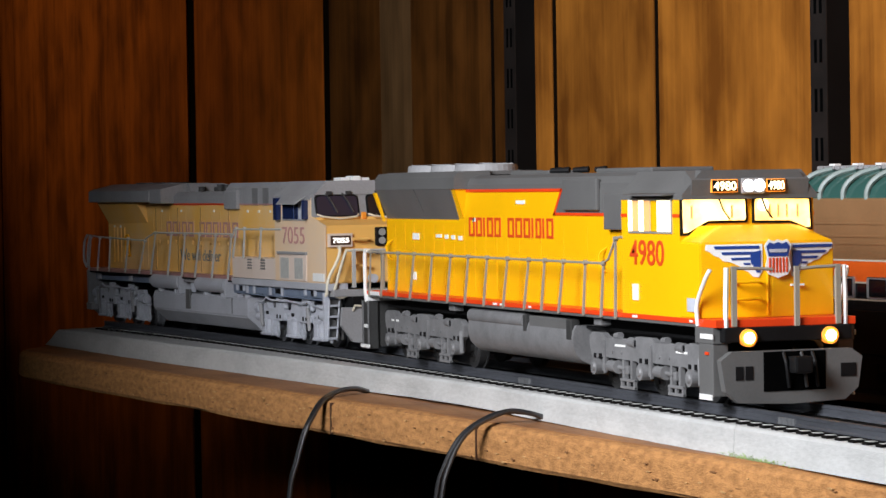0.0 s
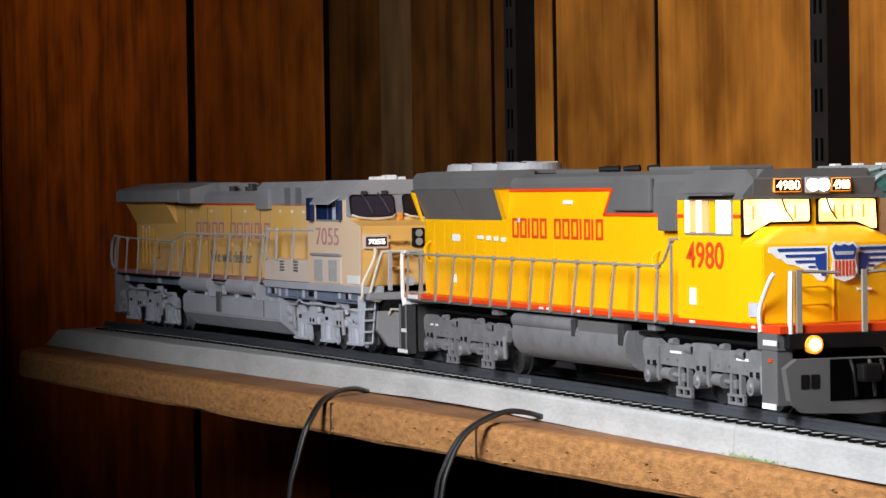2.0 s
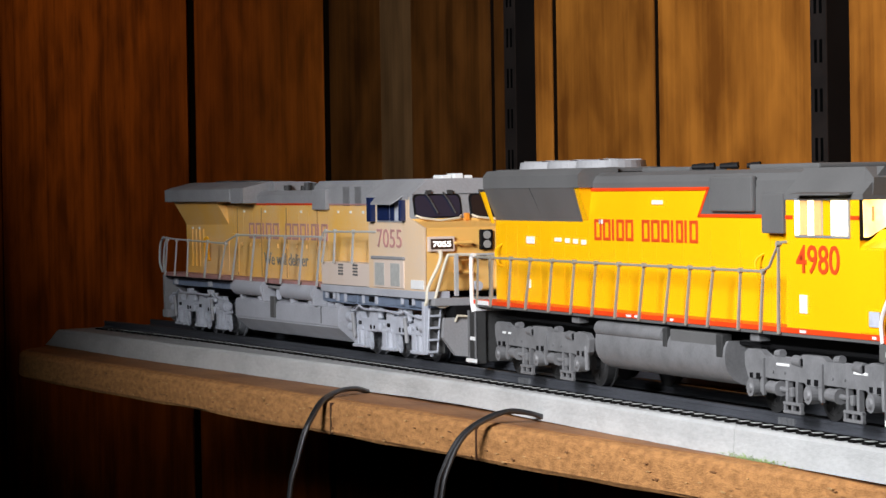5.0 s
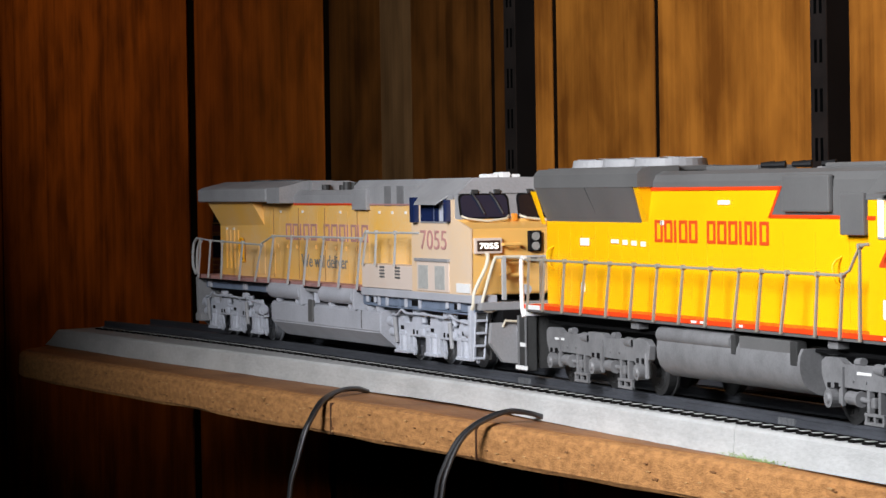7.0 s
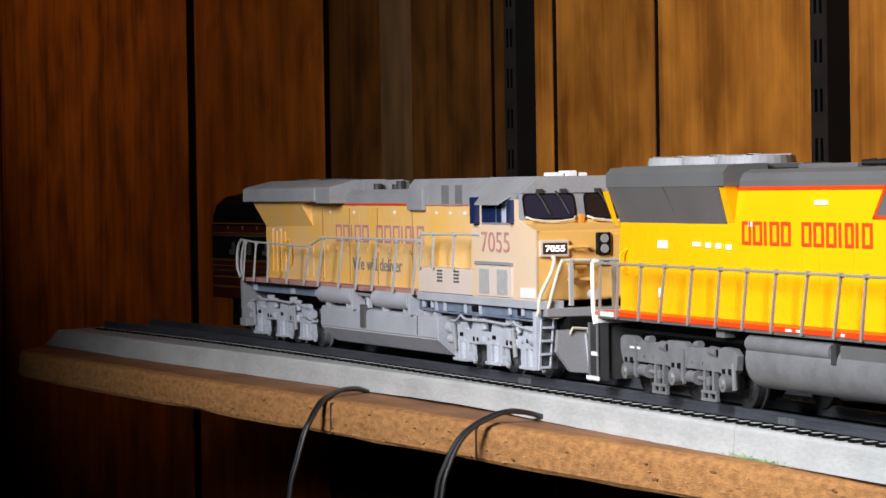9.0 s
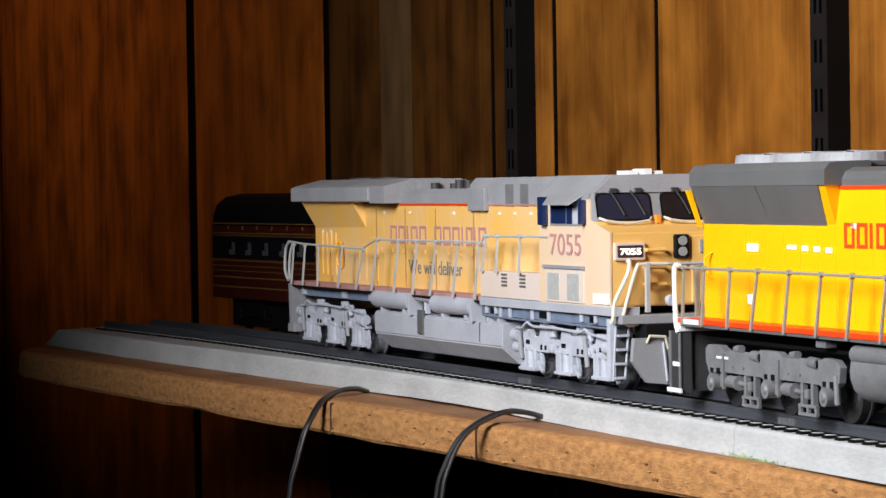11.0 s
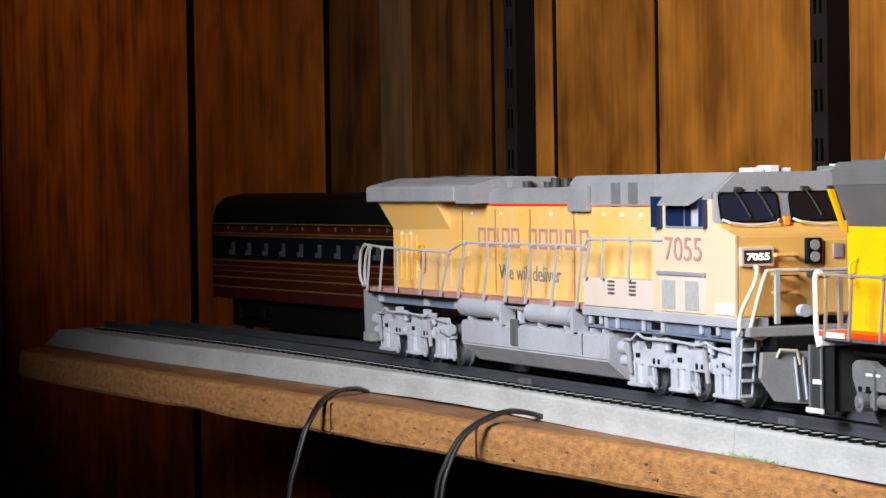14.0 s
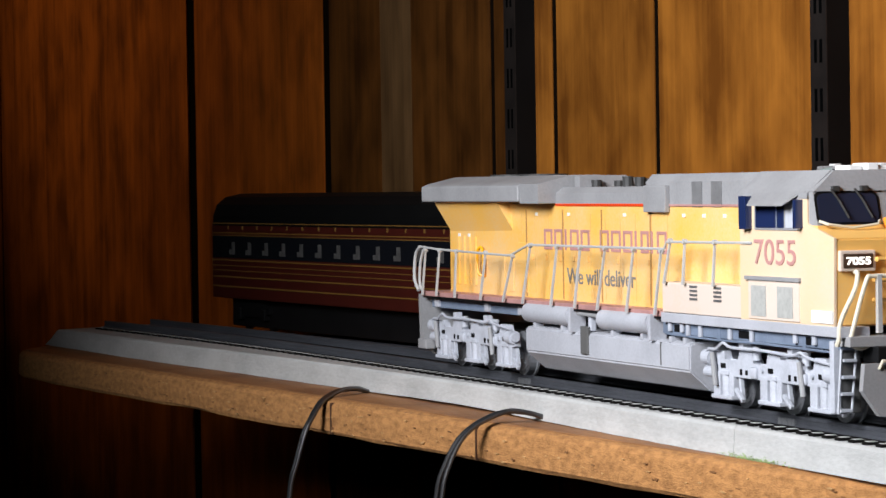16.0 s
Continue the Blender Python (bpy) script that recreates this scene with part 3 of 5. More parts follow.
    # raised black patches imitate the shade inside openings of the casting
    for x0, x1, y0, y1, z0, z1, label in dark_patches:
        part("frame_opening", box(B(), x0, x1, y0, y1, z0, z1, 0.2), M_BLACK, t, label)
    if style == "cast":
        for s in (-1, 1):
            for ax in (-axle + 1, axle - 7):
                part("damper", cyl(B(), (ax - 8, s * 30.2, 22.5), (ax - 5, s * 30.2, 9.5), 1.15, 10), M_OLDGREY, t, "grey slanting damper")
    return [build_wheelset(t, a, wheel_mat) for a in (-axle, 0, axle)]


def bars(parent, x0, x1, z0, z1, y, widths, mat, label):
    """Plain upright bars, one or two for each place, along a side."""
    total = sum(abs(w) for w in widths)
    x = x0
    for w in widths:
        full = (x1 - x0) * abs(w) / total
        if w > 0:
            bm = B()
            wd = full * 0.78
            st = min(1.75, wd)
            if w < 0.6:
                box(bm, x, x + st, y - 0.25, y + 0.6, z0, z1)
            else:
                box(bm, x, x + st, y - 0.25, y + 0.6, z0, z1)
                box(bm, x + wd - st, x + wd, y - 0.25, y + 0.6, z0, z1)
                for zz in (z0, z1 - 1.3):
                    box(bm, x + st, x + wd - st, y - 0.25, y + 0.6, zz, zz + 1.3)
            part("letter_bar", bm, mat, parent, label)
        x += full


def rail_run(loco, posts, z_top, z_foot, y, mat, line, r=0.6, lean=0.0):
    """Hand rail: each post with its cap, and the bar through the line of points."""
    for x in posts:
        x1, x0 = x if isinstance(x, tuple) else (x, x - lean)
        o = 1.1 if y > 0 else -1.1
        bm = B()
        hull(bm, [(x0 - 0.8, y + o - 0.45, z_foot), (x0 + 0.8, y + o - 0.45, z_foot), (x0 + 0.8, y + o + 0.45, z_foot), (x0 - 0.8, y + o + 0.45, z_foot),
                  (x1 - 0.5, y - 0.4, z_top), (x1 + 0.5, y - 0.4, z_top), (x1 + 0.5, y + 0.4, z_top), (x1 - 0.5, y + 0.4, z_top)])
        cyl(bm, (x1, y - 0.9, z_top), (x1, y + 0.9, z_top), 1.1, 8)
        part("rail_post", bm, mat, loco)
    part("handrail", tube(B(), line, r, 6), mat, loco)


def coupler(loco, x, s):
    bm = B()
    box(bm, min(x, x + s * 12), max(x, x + s * 12), -2.4, 2.4, 15.5, 20.5, 0.6)
    box(bm, min(x + s * 8, x + s * 14), max(x + s * 8, x + s * 14), -4.2, 4.2, 14, 21, 1.2)
    part("coupler", bm, M_BLACK, loco, "dark metal knuckle coupler")


def lead_locomotive():
    lo = thing("diesel_locomotive", "bright yellow and grey model diesel locomotive with red lettering", "locomotive", "locomotives on the shelf")
    # frame with its two colours
    bm = B()
    box(bm, -216, 209, -31.6, 31.6, 32.3, 33.6, 0.3)
    part("underframe", bm, M_GREY, lo, "grey frame")
    # centre sill kept black so the gap below the frame looks shaded
    part("centre_sill", box(B(), -205, 200, -14, 14, 21, 32.3), M_BLACK, lo, "centre sill, black for the shade around it")
    part("walkway", box(B(), -216, 209, -32, 32, 33.6, 35.7, 0.3), M_RED, lo, "red side sill and walkway")
    # long hood
    bm = B()
    prism(bm, [(-20.5, 35.6), (20.5, 35.6), (20.5, 89.2), (-20.5, 89.2)], "x", -214, 128)
    part("long_hood", bm, M_YELLOW, lo, "bright yellow long hood", )
    bm = B()
    prism(bm, [(-20.5, 89.2), (20.5, 89.2), (20.5, 92), (19, 95), (15.5, 96.6), (-15.5, 96.6), (-19, 95), (-20.5, 92)], "x", -92, 128)
    part("hood_roof", bm, M_GREY, lo, "grey hood roof")
    for s in (-1, 1):
        y = s * 20.5
        # grey field behind the cab with its red outline
        bm = B()
        prism(bm, [(27, 78.4), (128, 78.4), (128, 89.4), (36.5, 89.4)], "y", y, y + s * 0.35)
        part("grey_field", bm, M_GREY, lo, "grey paint field")
        for pts in ([(-92, 88.3), (34.5, 88.3), (36.0, 89.7), (-92, 89.7)], [(24, 77.2), (128, 77.2), (128, 78.5), (25.6, 78.5)], [(24, 77.2), (26.2, 77.2), (36.4, 89.6), (34.2, 89.6)]):
            part("pinstripe", prism(B(), pts, "y", y, y + s * 0.5), M_RED, lo, "thin red stripe")
        # hood doors: fine upright seams in darker yellow for their shade, and hinges
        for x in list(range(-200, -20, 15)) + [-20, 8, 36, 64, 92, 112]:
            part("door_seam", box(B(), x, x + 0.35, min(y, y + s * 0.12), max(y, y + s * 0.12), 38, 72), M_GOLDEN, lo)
        for x in (-205, 86):
            part("grab_iron", tube(B(), smooth_line([(x, y, 52), (x - 0.6, y + s * 2.5, 54), (x - 1.5, y + s * 3, 60), (x, y, 63)], 4), 0.55, 6), M_YELLOW, lo)
        for x, z, w, h in ((-172, 65.3, 10, 3.4), (-136, 65.9, 8, 1.8), (-123, 65.6, 5, 2.2), (-113, 65.4, 5, 2.2), (-103, 65.1, 5, 2.2), (-172, 44.5, 4.5, 4.2), (-23, 83.3, 11, 1.8), (-82, 74.6, 4, 2)):
            part("notice_plate", box(B(), x, x + w, min(y, y + s * 0.4), max(y, y + s * 0.4), z - h / 2, z + h / 2), M_WHITE, lo, "small white notice")
        for x, w in ((-203, 5), (-26, 5), (-17, 6), (20, 3), (140, 5), (198, 3)):
            part("sill_plate", box(B(), x, x + w, s * 32 - 0.3, s * 32 + 0.3, 34.1, 35.1), M_WHITE, lo, "small white notice")
        # flared radiator section
        hull(bm := B(), [(-213, y, 74.4), (-102, y, 74.4), (-96, s * 27.6, 90), (-211, s * 27.6, 90), (-213, s * 8, 74.4), (-102, s * 8, 74.4), (-96, s * 8, 90), (-211, s * 8, 90)])
        hull(fl := B(), [(-213, y - s * 0.4, 74.0), (-95, y - s * 0.4, 74.0), (-90.5, s * 27.0, 90), (-211, s * 27.0, 90), (-213, s * 8, 74.0), (-95, s * 8, 74.0), (-90.5, s * 8, 90), (-211, s * 8, 90)])
        part("radiator_flare", fl, M_YELLOW, lo, "yellow flare round the radiator screen")
        part("radiator_screen", bm, M_GREY, lo, "grey sloping radiator screen")
        bm = B()
        prism(bm, [(s * 8, 90), (s * 27.8, 90), (s * 27.8, 95.8), (s * 25.5, 98.4), (s * 8, 99.2)], "x", -211.5, -89.5)
        part("radiator_top", bm, M_GREY, lo, "grey radiator housing")
        hull(bm := B(), [(-217, s * 25.5, 88.4), (-214.4, s * 25.5, 88.4), (-212.6, y + s * 0.9, 73), (-214.6, y + s * 0.9, 73), (-217, s * 27.4, 88.4), (-214.4, s * 27.4, 88.4), (-212.6, y + s * 2.2, 73), (-214.6, y + s * 2.2, 73)])
        part("radiator_edge", bm, M_YELLOW, lo, "yellow edge strip")
        part("radiator_seam", hull(B(), [(-150.15, s * 20.7, 75), (-149.85, s * 20.7, 75), (-149.85, s * 27.7, 90), (-150.15, s * 27.9, 90), (-150.4, s * 20, 75), (-149.6, s * 20, 75), (-149.6, s * 26, 90), (-150.4, s * 26, 90)]), M_DGREY, lo)
        # cabinets behind the cab
        part("blower_box", box(B(), 40, 80, min(y, y + s * 2.4), max(y, y + s * 2.4), 79.6, 94, 0.8), M_GREY, lo, "grey cabinet")
        part("filter_box", box(B(), 92, 111, min(y, y + s * 4), max(y, y + s * 4), 71.2, 87, 0.6), M_GREY, lo, "grey filter cabinet")
    part("rear_roof", box(B(), -208, -92, -22, 22, 97.0, 99.0, 0.4), M_GREY, lo, "flat grey roof of the radiator section")
    bm = B()
    for k in range(3):
        x = -188 + 36 * k
        bm = B()
        cyl(bm, (x, 0, 98.8), (x, 0, 102.4), 16.5, 32, 15.8)
        for j in range(4):
            a = j * math.pi / 4
            tube(bm, [(x - 15 * math.cos(a), -15 * math.sin(a), 102.6), (x + 15 * math.cos(a), 15 * math.sin(a), 102.6)], 0.35, 5)
        cyl(bm, (x, 0, 102.3), (x, 0, 103.2), 4, 12)
        part("roof_fan", bm, M_OLDGREY, lo, "round grey radiator fan")
    bm = B()
    box(bm, -60, -10, -9, 9, 96.5, 98.4, 0.5)
    part("exhaust_hatch", bm, M_GREY, lo)
    for x in (-2, 8, 26, 31, 52):
        part("roof_fitting", cyl(B(), (x, -11, 98.2), (x + 4, -7, 98.4), 1.1, 10, 1.5), M_BLACK, lo, "small black roof fitting")
    part("air_hatch", box(B(), 62, 124, -15, 15, 96.4, 98.6, 0.8), M_GREY, lo)
    # cab: yellow lower half, grey upper half with windows that glow for a lit interior
    bm = B()
    prism(bm, [(-31, 35.6), (31, 35.6), (31, 84.5), (-31, 84.5)], "x", 127, 187)
    part("cab", bm, M_YELLOW, lo, "bright yellow wide cab")
    bm = B()
    prism(bm, [(-31.2, 84.5), (31.2, 84.5), (31.2, 86.5), (22, 96.6), (-22, 96.6), (-31.2, 86.5)], "x", 126, 190)
    part("cab_roof", bm, M_GREY, lo, "grey sloping cab roof")
    for s in (-1, 1):
        y = s * 31
        part("cab_stripe", box(B(), 127, 133, min(y, y + s * 0.4), max(y, y + s * 0.4), 77.2, 78.6), M_RED, lo, "thin red stripe")
        part("cab_stripe", box(B(), 180.5, 187, min(y, y + s * 0.4), max(y, y + s * 0.4), 77.2, 78.6), M_RED, lo, "thin red stripe")
        w = part("side_window", box(B(), 135, 180, min(y, y + s * 0.5), max(y, y + s * 0.5), 70.2, 85.0, 0.3), M_SILVER, lo, "silver framed side windows, lit inside")
        for a, b in ((136, 139.8), (147, 151.5), (166, 178.4)):
            part("pane", box(B(), a, b, min(y + s * 0.5, y + s * 0.8), max(y + s * 0.5, y + s * 0.8), 71.2, 84.2), M_CABLAMP, w, "brightly lit pane")
        for a, b in ((140.4, 146.4), (152.2, 158), (159.5, 165)):
            part("pane", box(B(), a, b, min(y + s * 0.5, y + s * 0.8), max(y + s * 0.5, y + s * 0.8), 71.2, 84.2), M_POSTTAN if a < 159 else M_YELLOW, w, "tan lined sash")
        hull(bm := B(), [(140, s * 30, 86.5), (182, s * 30, 86.5), (182, s * 36.5, 86.2), (140, s * 36.5, 86.2), (140, s * 29, 87.6), (182, s * 29, 87.6), (182, s * 36.5, 86.8), (140, s * 36.5, 86.8)])
        part("sunshade", bm, M_GREY, lo, "grey sunshade")
        part("cab_notice", box(B(), 138.5, 144.5, min(y, y + s * 0.4), max(y, y + s * 0.4), 41.5, 48.5), M_WHITE, lo, "small white notice")
        part("cab_notice", box(B(), 194, 202, min(y, y + s * 0.4), max(y, y + s * 0.4), 38.4, 44), M_PALE, lo, "small pale notice")
        writing("cab_number", "4980", 10.8, M_LETTER, lo, Matrix.Translation((153.5 * K, (y + s * 0.15) * K, 62.0 * K)) @ (pose(0, 0, 0, 90) if s < 0 else pose(0, 0, 0, 90, 0, 180)), width=35.5, label="red number 4980", bold=0.006)
        bars(lo, -87.5, 26, 66.3, 75.7, y_side(s), (1, 1, 0.5, 1, 1, -0.75, 1, 1.05, 1, 0.5, 0.85, 0.5, 1), M_LETTER, "red letter drawn as plain bars")
    # windscreen: two panes glowing for the lit cab in a dark frame, leaning back
    def screen(pts, x0, x1):
        return prism(B(), pts, "x", x0, x1)
    for pts, rim, lamp, bars_at in (
            ([(-29.6, 70.8), (-27.6, 70.8), (-18.5, 75.6), (-1.6, 75.6), (-1.0, 76.4), (-1.4, 84.2), (-29.2, 84.6), (-29.9, 84.0)], [(-31, 69.6), (-27.2, 69.6), (-18.2, 74.5), (-0.6, 74.5), (0.2, 75.6), (-0.2, 85.4), (-31, 85.8)], (-19, 80.5), (-26.5, -8)),
            ([(3.4, 75.4), (20, 75.2), (27.4, 72.2), (29.0, 72.4), (28.4, 83.6), (27.6, 84.0), (4.2, 84.4), (3.4, 83.6)], [(2.2, 74.3), (20, 74.0), (27.2, 71), (30.2, 71.2), (29.6, 84.8), (2.2, 85.4)], (7, 81.8), (9.5, 13.5, 17.5, 22.5))):
        w = part("windscreen", screen(rim, 187.0, 187.6), M_BLACK, lo, "black framed windscreen pane, warmly lit inside")
        part("pane", screen(pts, 187.5, 188.0), M_CABBRIGHT if lamp[0] < 0 else M_CABGLOW, w, "glowing amber pane")
        part("cab_lamp", cyl(B(), (188.0, *lamp), (188.3, *lamp), 2.6, 14), M_CABLAMP, w, "bright disc on the pane standing for the cab lamp")
        for k, yy in enumerate(bars_at):
            part("inner_post", box(B(), 187.9, 188.15, yy, yy + 1.0, 76.6, 82), M_POSTTAN, w, "tan post inside the lit cab")
        part("wiper", tube(B(), [(188.6, pts[0][0] * 0.6 + 4, 85.2), (188.7, pts[0][0] * 0.6 + 6, 80), (188.7, pts[0][0] * 0.6 + 9, 76)], 0.35, 5), M_BLACK, w, "thin black wiper")
    # brow with headlamps and number boards
    part("brow", prism(B(), [(184, 84.9), (190, 86), (191, 92.6), (184, 96.6)], "y", -27, 27), M_GREY, lo, "grey brow above the windscreen")
    for a, b in ((-18, -6.6), (7.4, 15.4)):
        # glowing amber border added for the light spilling round the board
        part("board_rim", box(B(), 190.2, 191.6, a - 0.35, b + 0.35, 87.25, 92.75, 0.3), M_DITCHHALO, lo, "amber rim imitating the glow round the number board")
        nb = part("number_board", box(B(), 190.4, 191.8, a, b, 87.6, 92.4, 0.3), M_BLACK, lo, "black number board with glowing digits")
        writing("number_plate_digits", "4980", 3.6, M_BOARDGLOW, nb, Matrix.Translation((191.9 * K, (a + b) / 2 * K, 90.0 * K)) @ pose(0, 0, 0, 90, 0, 90), width=(b - a) * 0.9, bold=0.0)
    hl = part("headlight", box(B(), 190.4, 192, -4.6, 6.4, 86.6, 93.2, 0.8), M_SILVER, lo, "bright white twin headlight")
    for yy in (-1.5, 3.4):
        part("lens", cyl(B(), (191.8, yy, 90), (192.6, yy, 90), 2.5, 16), M_HEADLAMP, hl, "glowing white lens")
    # nose: full width, slightly keeled, with a sloping top
    bm = B()
    pts = [(186.5, -31), (205.5, -30.6), (209.5, 0), (205.5, 30.6), (186.5, 31)]
    low = [bm.verts.new(Vector((x, y, 35.6)) * K) for x, y in pts]
    mid = [bm.verts.new(Vector((x, y, 66.8)) * K) for x, y in pts]
    top = [bm.verts.new(Vector((x, y, 73.6)) * K) for x, y in ((186.5, -24), (193, -15), (194, 0), (193, 15), (186.5, 24))]
    for a, b in ((low, mid), (mid, top)):
        for i in range(5):
            bm.faces.new((a[i], a[(i + 1) % 5], b[(i + 1) % 5], b[i]))
    bm.faces.new(top)
    bm.faces.new(low[::-1])
    bmesh.ops.bevel(bm, geom=[e for e in bm.edges], offset=0.5 * K, segments=2, affect="EDGES")
    part("nose", bm, M_YELLOW, lo, "bright yellow nose")

    def front_x(y):
        return 209.5 - abs(y) * 4 / 30.6

    def plate(name, pts, mat, lift, label, parent):
        bm = B()
        x_at = (lambda y: 209.6) if "shield" in name else front_x
        a = [bm.verts.new(Vector((x_at(y) + lift - 0.3, y, z)) * K) for y, z in pts]
        b = [bm.verts.new(Vector((x_at(y) + lift, y, z)) * K) for y, z in pts]
        bm.faces.new(b)
        bm.faces.new(a[::-1])
        for i in range(len(pts)):
            bm.faces.new((a[i], a[(i + 1) % len(pts)], b[(i + 1) % len(pts)], b[i]))
        return part(name, bm, mat, parent, label)
    mid = 2.4
    wing = [(6, 66), (28, 66), (28.4, 63.8), (26.6, 63), (25, 61.4), (23, 60.8), (21.4, 59.2), (18.6, 58.6), (15, 57), (13.6, 55.4), (11.6, 54.6), (9.8, 52.6), (7.6, 52.2), (6, 55)]
    for s in (-1, 1):
        em = plate("wing_emblem", [(mid + s * a * (1.09 if s < 0 else 0.98), z) for a, z in wing][::s], M_WHITE, 0.4, "white wing shape with blue bars", lo)
        for y0, y1, z, h in ((8, 26.8, 64.7, 0.62), (8, 23.6, 62.3, 0.58), (8, 19.6, 60.0, 0.52), (11.8, 14.4, 57.9, 0.42), (11.0, 12.4, 55.9, 0.38)):
            plate("wing_bar", [(mid + s * y0, z - h), (mid + s * y1, z - h), (mid + s * (y1 + 0.5), z + h), (mid + s * y0, z + h)][::s], M_BLUE, 0.7, "blue bar", em)
        plate("wing_bar", [(mid + s * 7.6, 54.2), (mid + s * 9.0, 54.2), (mid + s * 11.6, 58.6), (mid + s * 11.8, 62.4), (mid + s * 7.4, 63.4)][::s], M_BLUE, 0.75, "blue field at the wing root", em)
    crest = [(-6.9, 65.2), (-5.4, 60.4), (-6.5, 56), (-5, 53.4), (0, 51.8), (5, 53.4), (6.5, 56), (5.4, 60.4), (6.9, 65.2), (4.6, 67.8), (2.2, 66.9), (0, 67.8), (-2.2, 66.9), (-4.6, 67.8)]
    sh = plate("shield", [(mid + a * 0.9, z) for a, z in crest], M_WHITE, 0.95, "plain shield shape with blue top and red bars", lo)
    plate("shield_top", [(mid + a, z) for a, z in ((-4.3, 60.8), (4.3, 60.8), (5.3, 64.9), (3.8, 66.6), (2.0, 65.9), (0, 66.6), (-2.0, 65.9), (-3.8, 66.6), (-5.3, 64.9))], M_BLUE, 1.25, "blue field", sh)
    plate("shield_band", [(mid + a, z) for a, z in ((-3.8, 62.4), (3.8, 62.4), (4.2, 63.8), (-4.2, 63.8))], M_PALE, 1.45, "pale band across the blue field", sh)
    for k in range(6):
        yy = mid - 4.2 + k * 1.55
        plate("shield_bar", [(yy, 54.2), (yy + 0.7, 54.2), (yy + 0.7, 60.2), (yy, 60.2)], M_LETTER, 1.25, "red bar", sh)
    for z in (43.5, 50.5):
        part("grab_iron", tube(B(), [(front_x(-10), -17, z), (211.5, -17, z), (212.3, -6, z), (209, -6, z)], 0.6, 6), M_YELLOW, lo)
    # nose door drawn as one line of seam shade
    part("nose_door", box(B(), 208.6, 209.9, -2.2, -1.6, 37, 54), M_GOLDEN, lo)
    part("notice_plate", box(B(), 208.4, 209.3, 9, 15, 48.4, 49.2), M_WHITE, lo, "small white notice")
    # front platform, steps and plow
    part("front_platform", box(B(), 205, 222, -31.8, 31.8, 32.6, 35.8, 0.3), M_RED, lo, "red edged front platform")
    part("anticlimber", box(B(), 209, 224, -29, 29, 26.6, 32.6, 0.6), M_BLACK, lo, "black buffer beam")
    for s in (-1, 1):
        st = part("step_well", box(B(), 203, 220, min(s * 24, s * 32.2), max(s * 24, s * 32.2), 26, 32.6, 0.4), M_GREY, lo, "grey step well")
        part("step_side", box(B(), 206, 219.4, min(s * 25, s * 32), max(s * 25, s * 32), 4.6, 26, 0.5), M_GREY, lo, "grey step side")
        part("step_edge", box(B(), 207.5, 219, min(s * 32, s * 32.6), max(s * 32, s * 32.6), 3.2, 5.4), M_WHITE, lo, "white step edge")
        part("step_edge", box(B(), 209, 220.5, min(s * 32.2, s * 32.7), max(s * 32.2, s * 32.7), 28.0, 30.0), M_WHITE, lo, "white step edge")
        part("step_light", box(B(), 213, 216, min(s * 32, s * 32.6), max(s * 32, s * 32.6), 21.5, 22.7), M_RED, lo)
        # ditch lamps
        # housing glows orange to stand for the halo round the lens
        d = part("ditch_light", cyl(B(), (222.5, s * 18.5, 28.4), (225.5, s * 18.5, 28.4), 3.6, 20), M_DITCHHALO, lo, "warm glowing ditch light")
        part("lens", cyl(B(), (225.4, s * 18.5, 28.4), (226.2, s * 18.5, 28.4), 2.3, 20), M_DITCH, d, "bright lens")
        # white grab rails at the corners
        part("corner_rail", tube(B(), smooth_line([(206, s * 32.2, 33), (206.5, s * 32.6, 42), (214, s * 32, 53), (216, s * 31, 56)], 5), 0.9, 7), M_WHITE, lo, "white corner hand rail")
        part("corner_rail", tube(B(), [(221.5, s * 27, 31), (222, s * 27, 45), (222, s * 26.6, 57)], 1.1, 7), M_WHITE, lo, "white corner hand rail")
        part("rail_post", box(B(), 221.4, 223, s * 23.6 - 1.1, s * 23.6 + 1.1, 33, 57.4), M_RAILPOST, lo)
        part("handrail", tube(B(), [(222.2, s * 24, 56.6), (222.4, s * 14, 56.4), (222.4, s * 6, 55.8)], 0.7, 6), M_RAILPOST, lo)
    part("rail_post", box(B(), 222, 223.4, 3.6, 5.6, 32, 57), M_RAILPOST, lo)
    pl = prism(B(), [(-32, 19.5), (-30, 7), (-24, 2.2), (0, 1.2), (24, 2.2), (30, 7), (32, 19.5), (27, 23), (-27, 23)], "x", 223, 227)
    plow = part("snow_plow", pl, M_GREY, lo, "grey front plow plate")
    # black blocks on the plate paint the shade of its openings
    part("coupler_opening", box(B(), 226.6, 227.3, -13, 15, 6.6, 22.6), M_SLOT, plow, "black patch for the shaded opening round the coupler")
    for y0 in (-25.5, -21.2, 22):
        part("plow_slot", box(B(), 226.6, 227.3, y0, y0 + (3.4 if y0 < 0 else 7), 11.5, 17.0), M_BLACK, plow, "black slot")
    for yy in (-4, 4, 9):
        part("air_hose", tube(B(), smooth_line([(227, yy, 22), (229.5, yy, 18), (229, yy + 1, 12), (228, yy + 2, 8)], 4), 0.8, 6), M_STEEL if yy == 4 else M_BLACK, plow, "hanging hose")
    coupler(lo, 224, 1)
    # rear end
    part("rear_platform", box(B(), -217, -214, -31.8, 31.8, 30, 35.8, 0.3), M_WHITE, lo, "white rear sill edge")
    for s in (-1, 1):
        part("step_side", box(B(), -224.5, -214.5, min(s * 26, s * 31.5), max(s * 26, s * 31.5), 4, 30, 0.5), M_DGREY, lo, "dark grey rear step side")
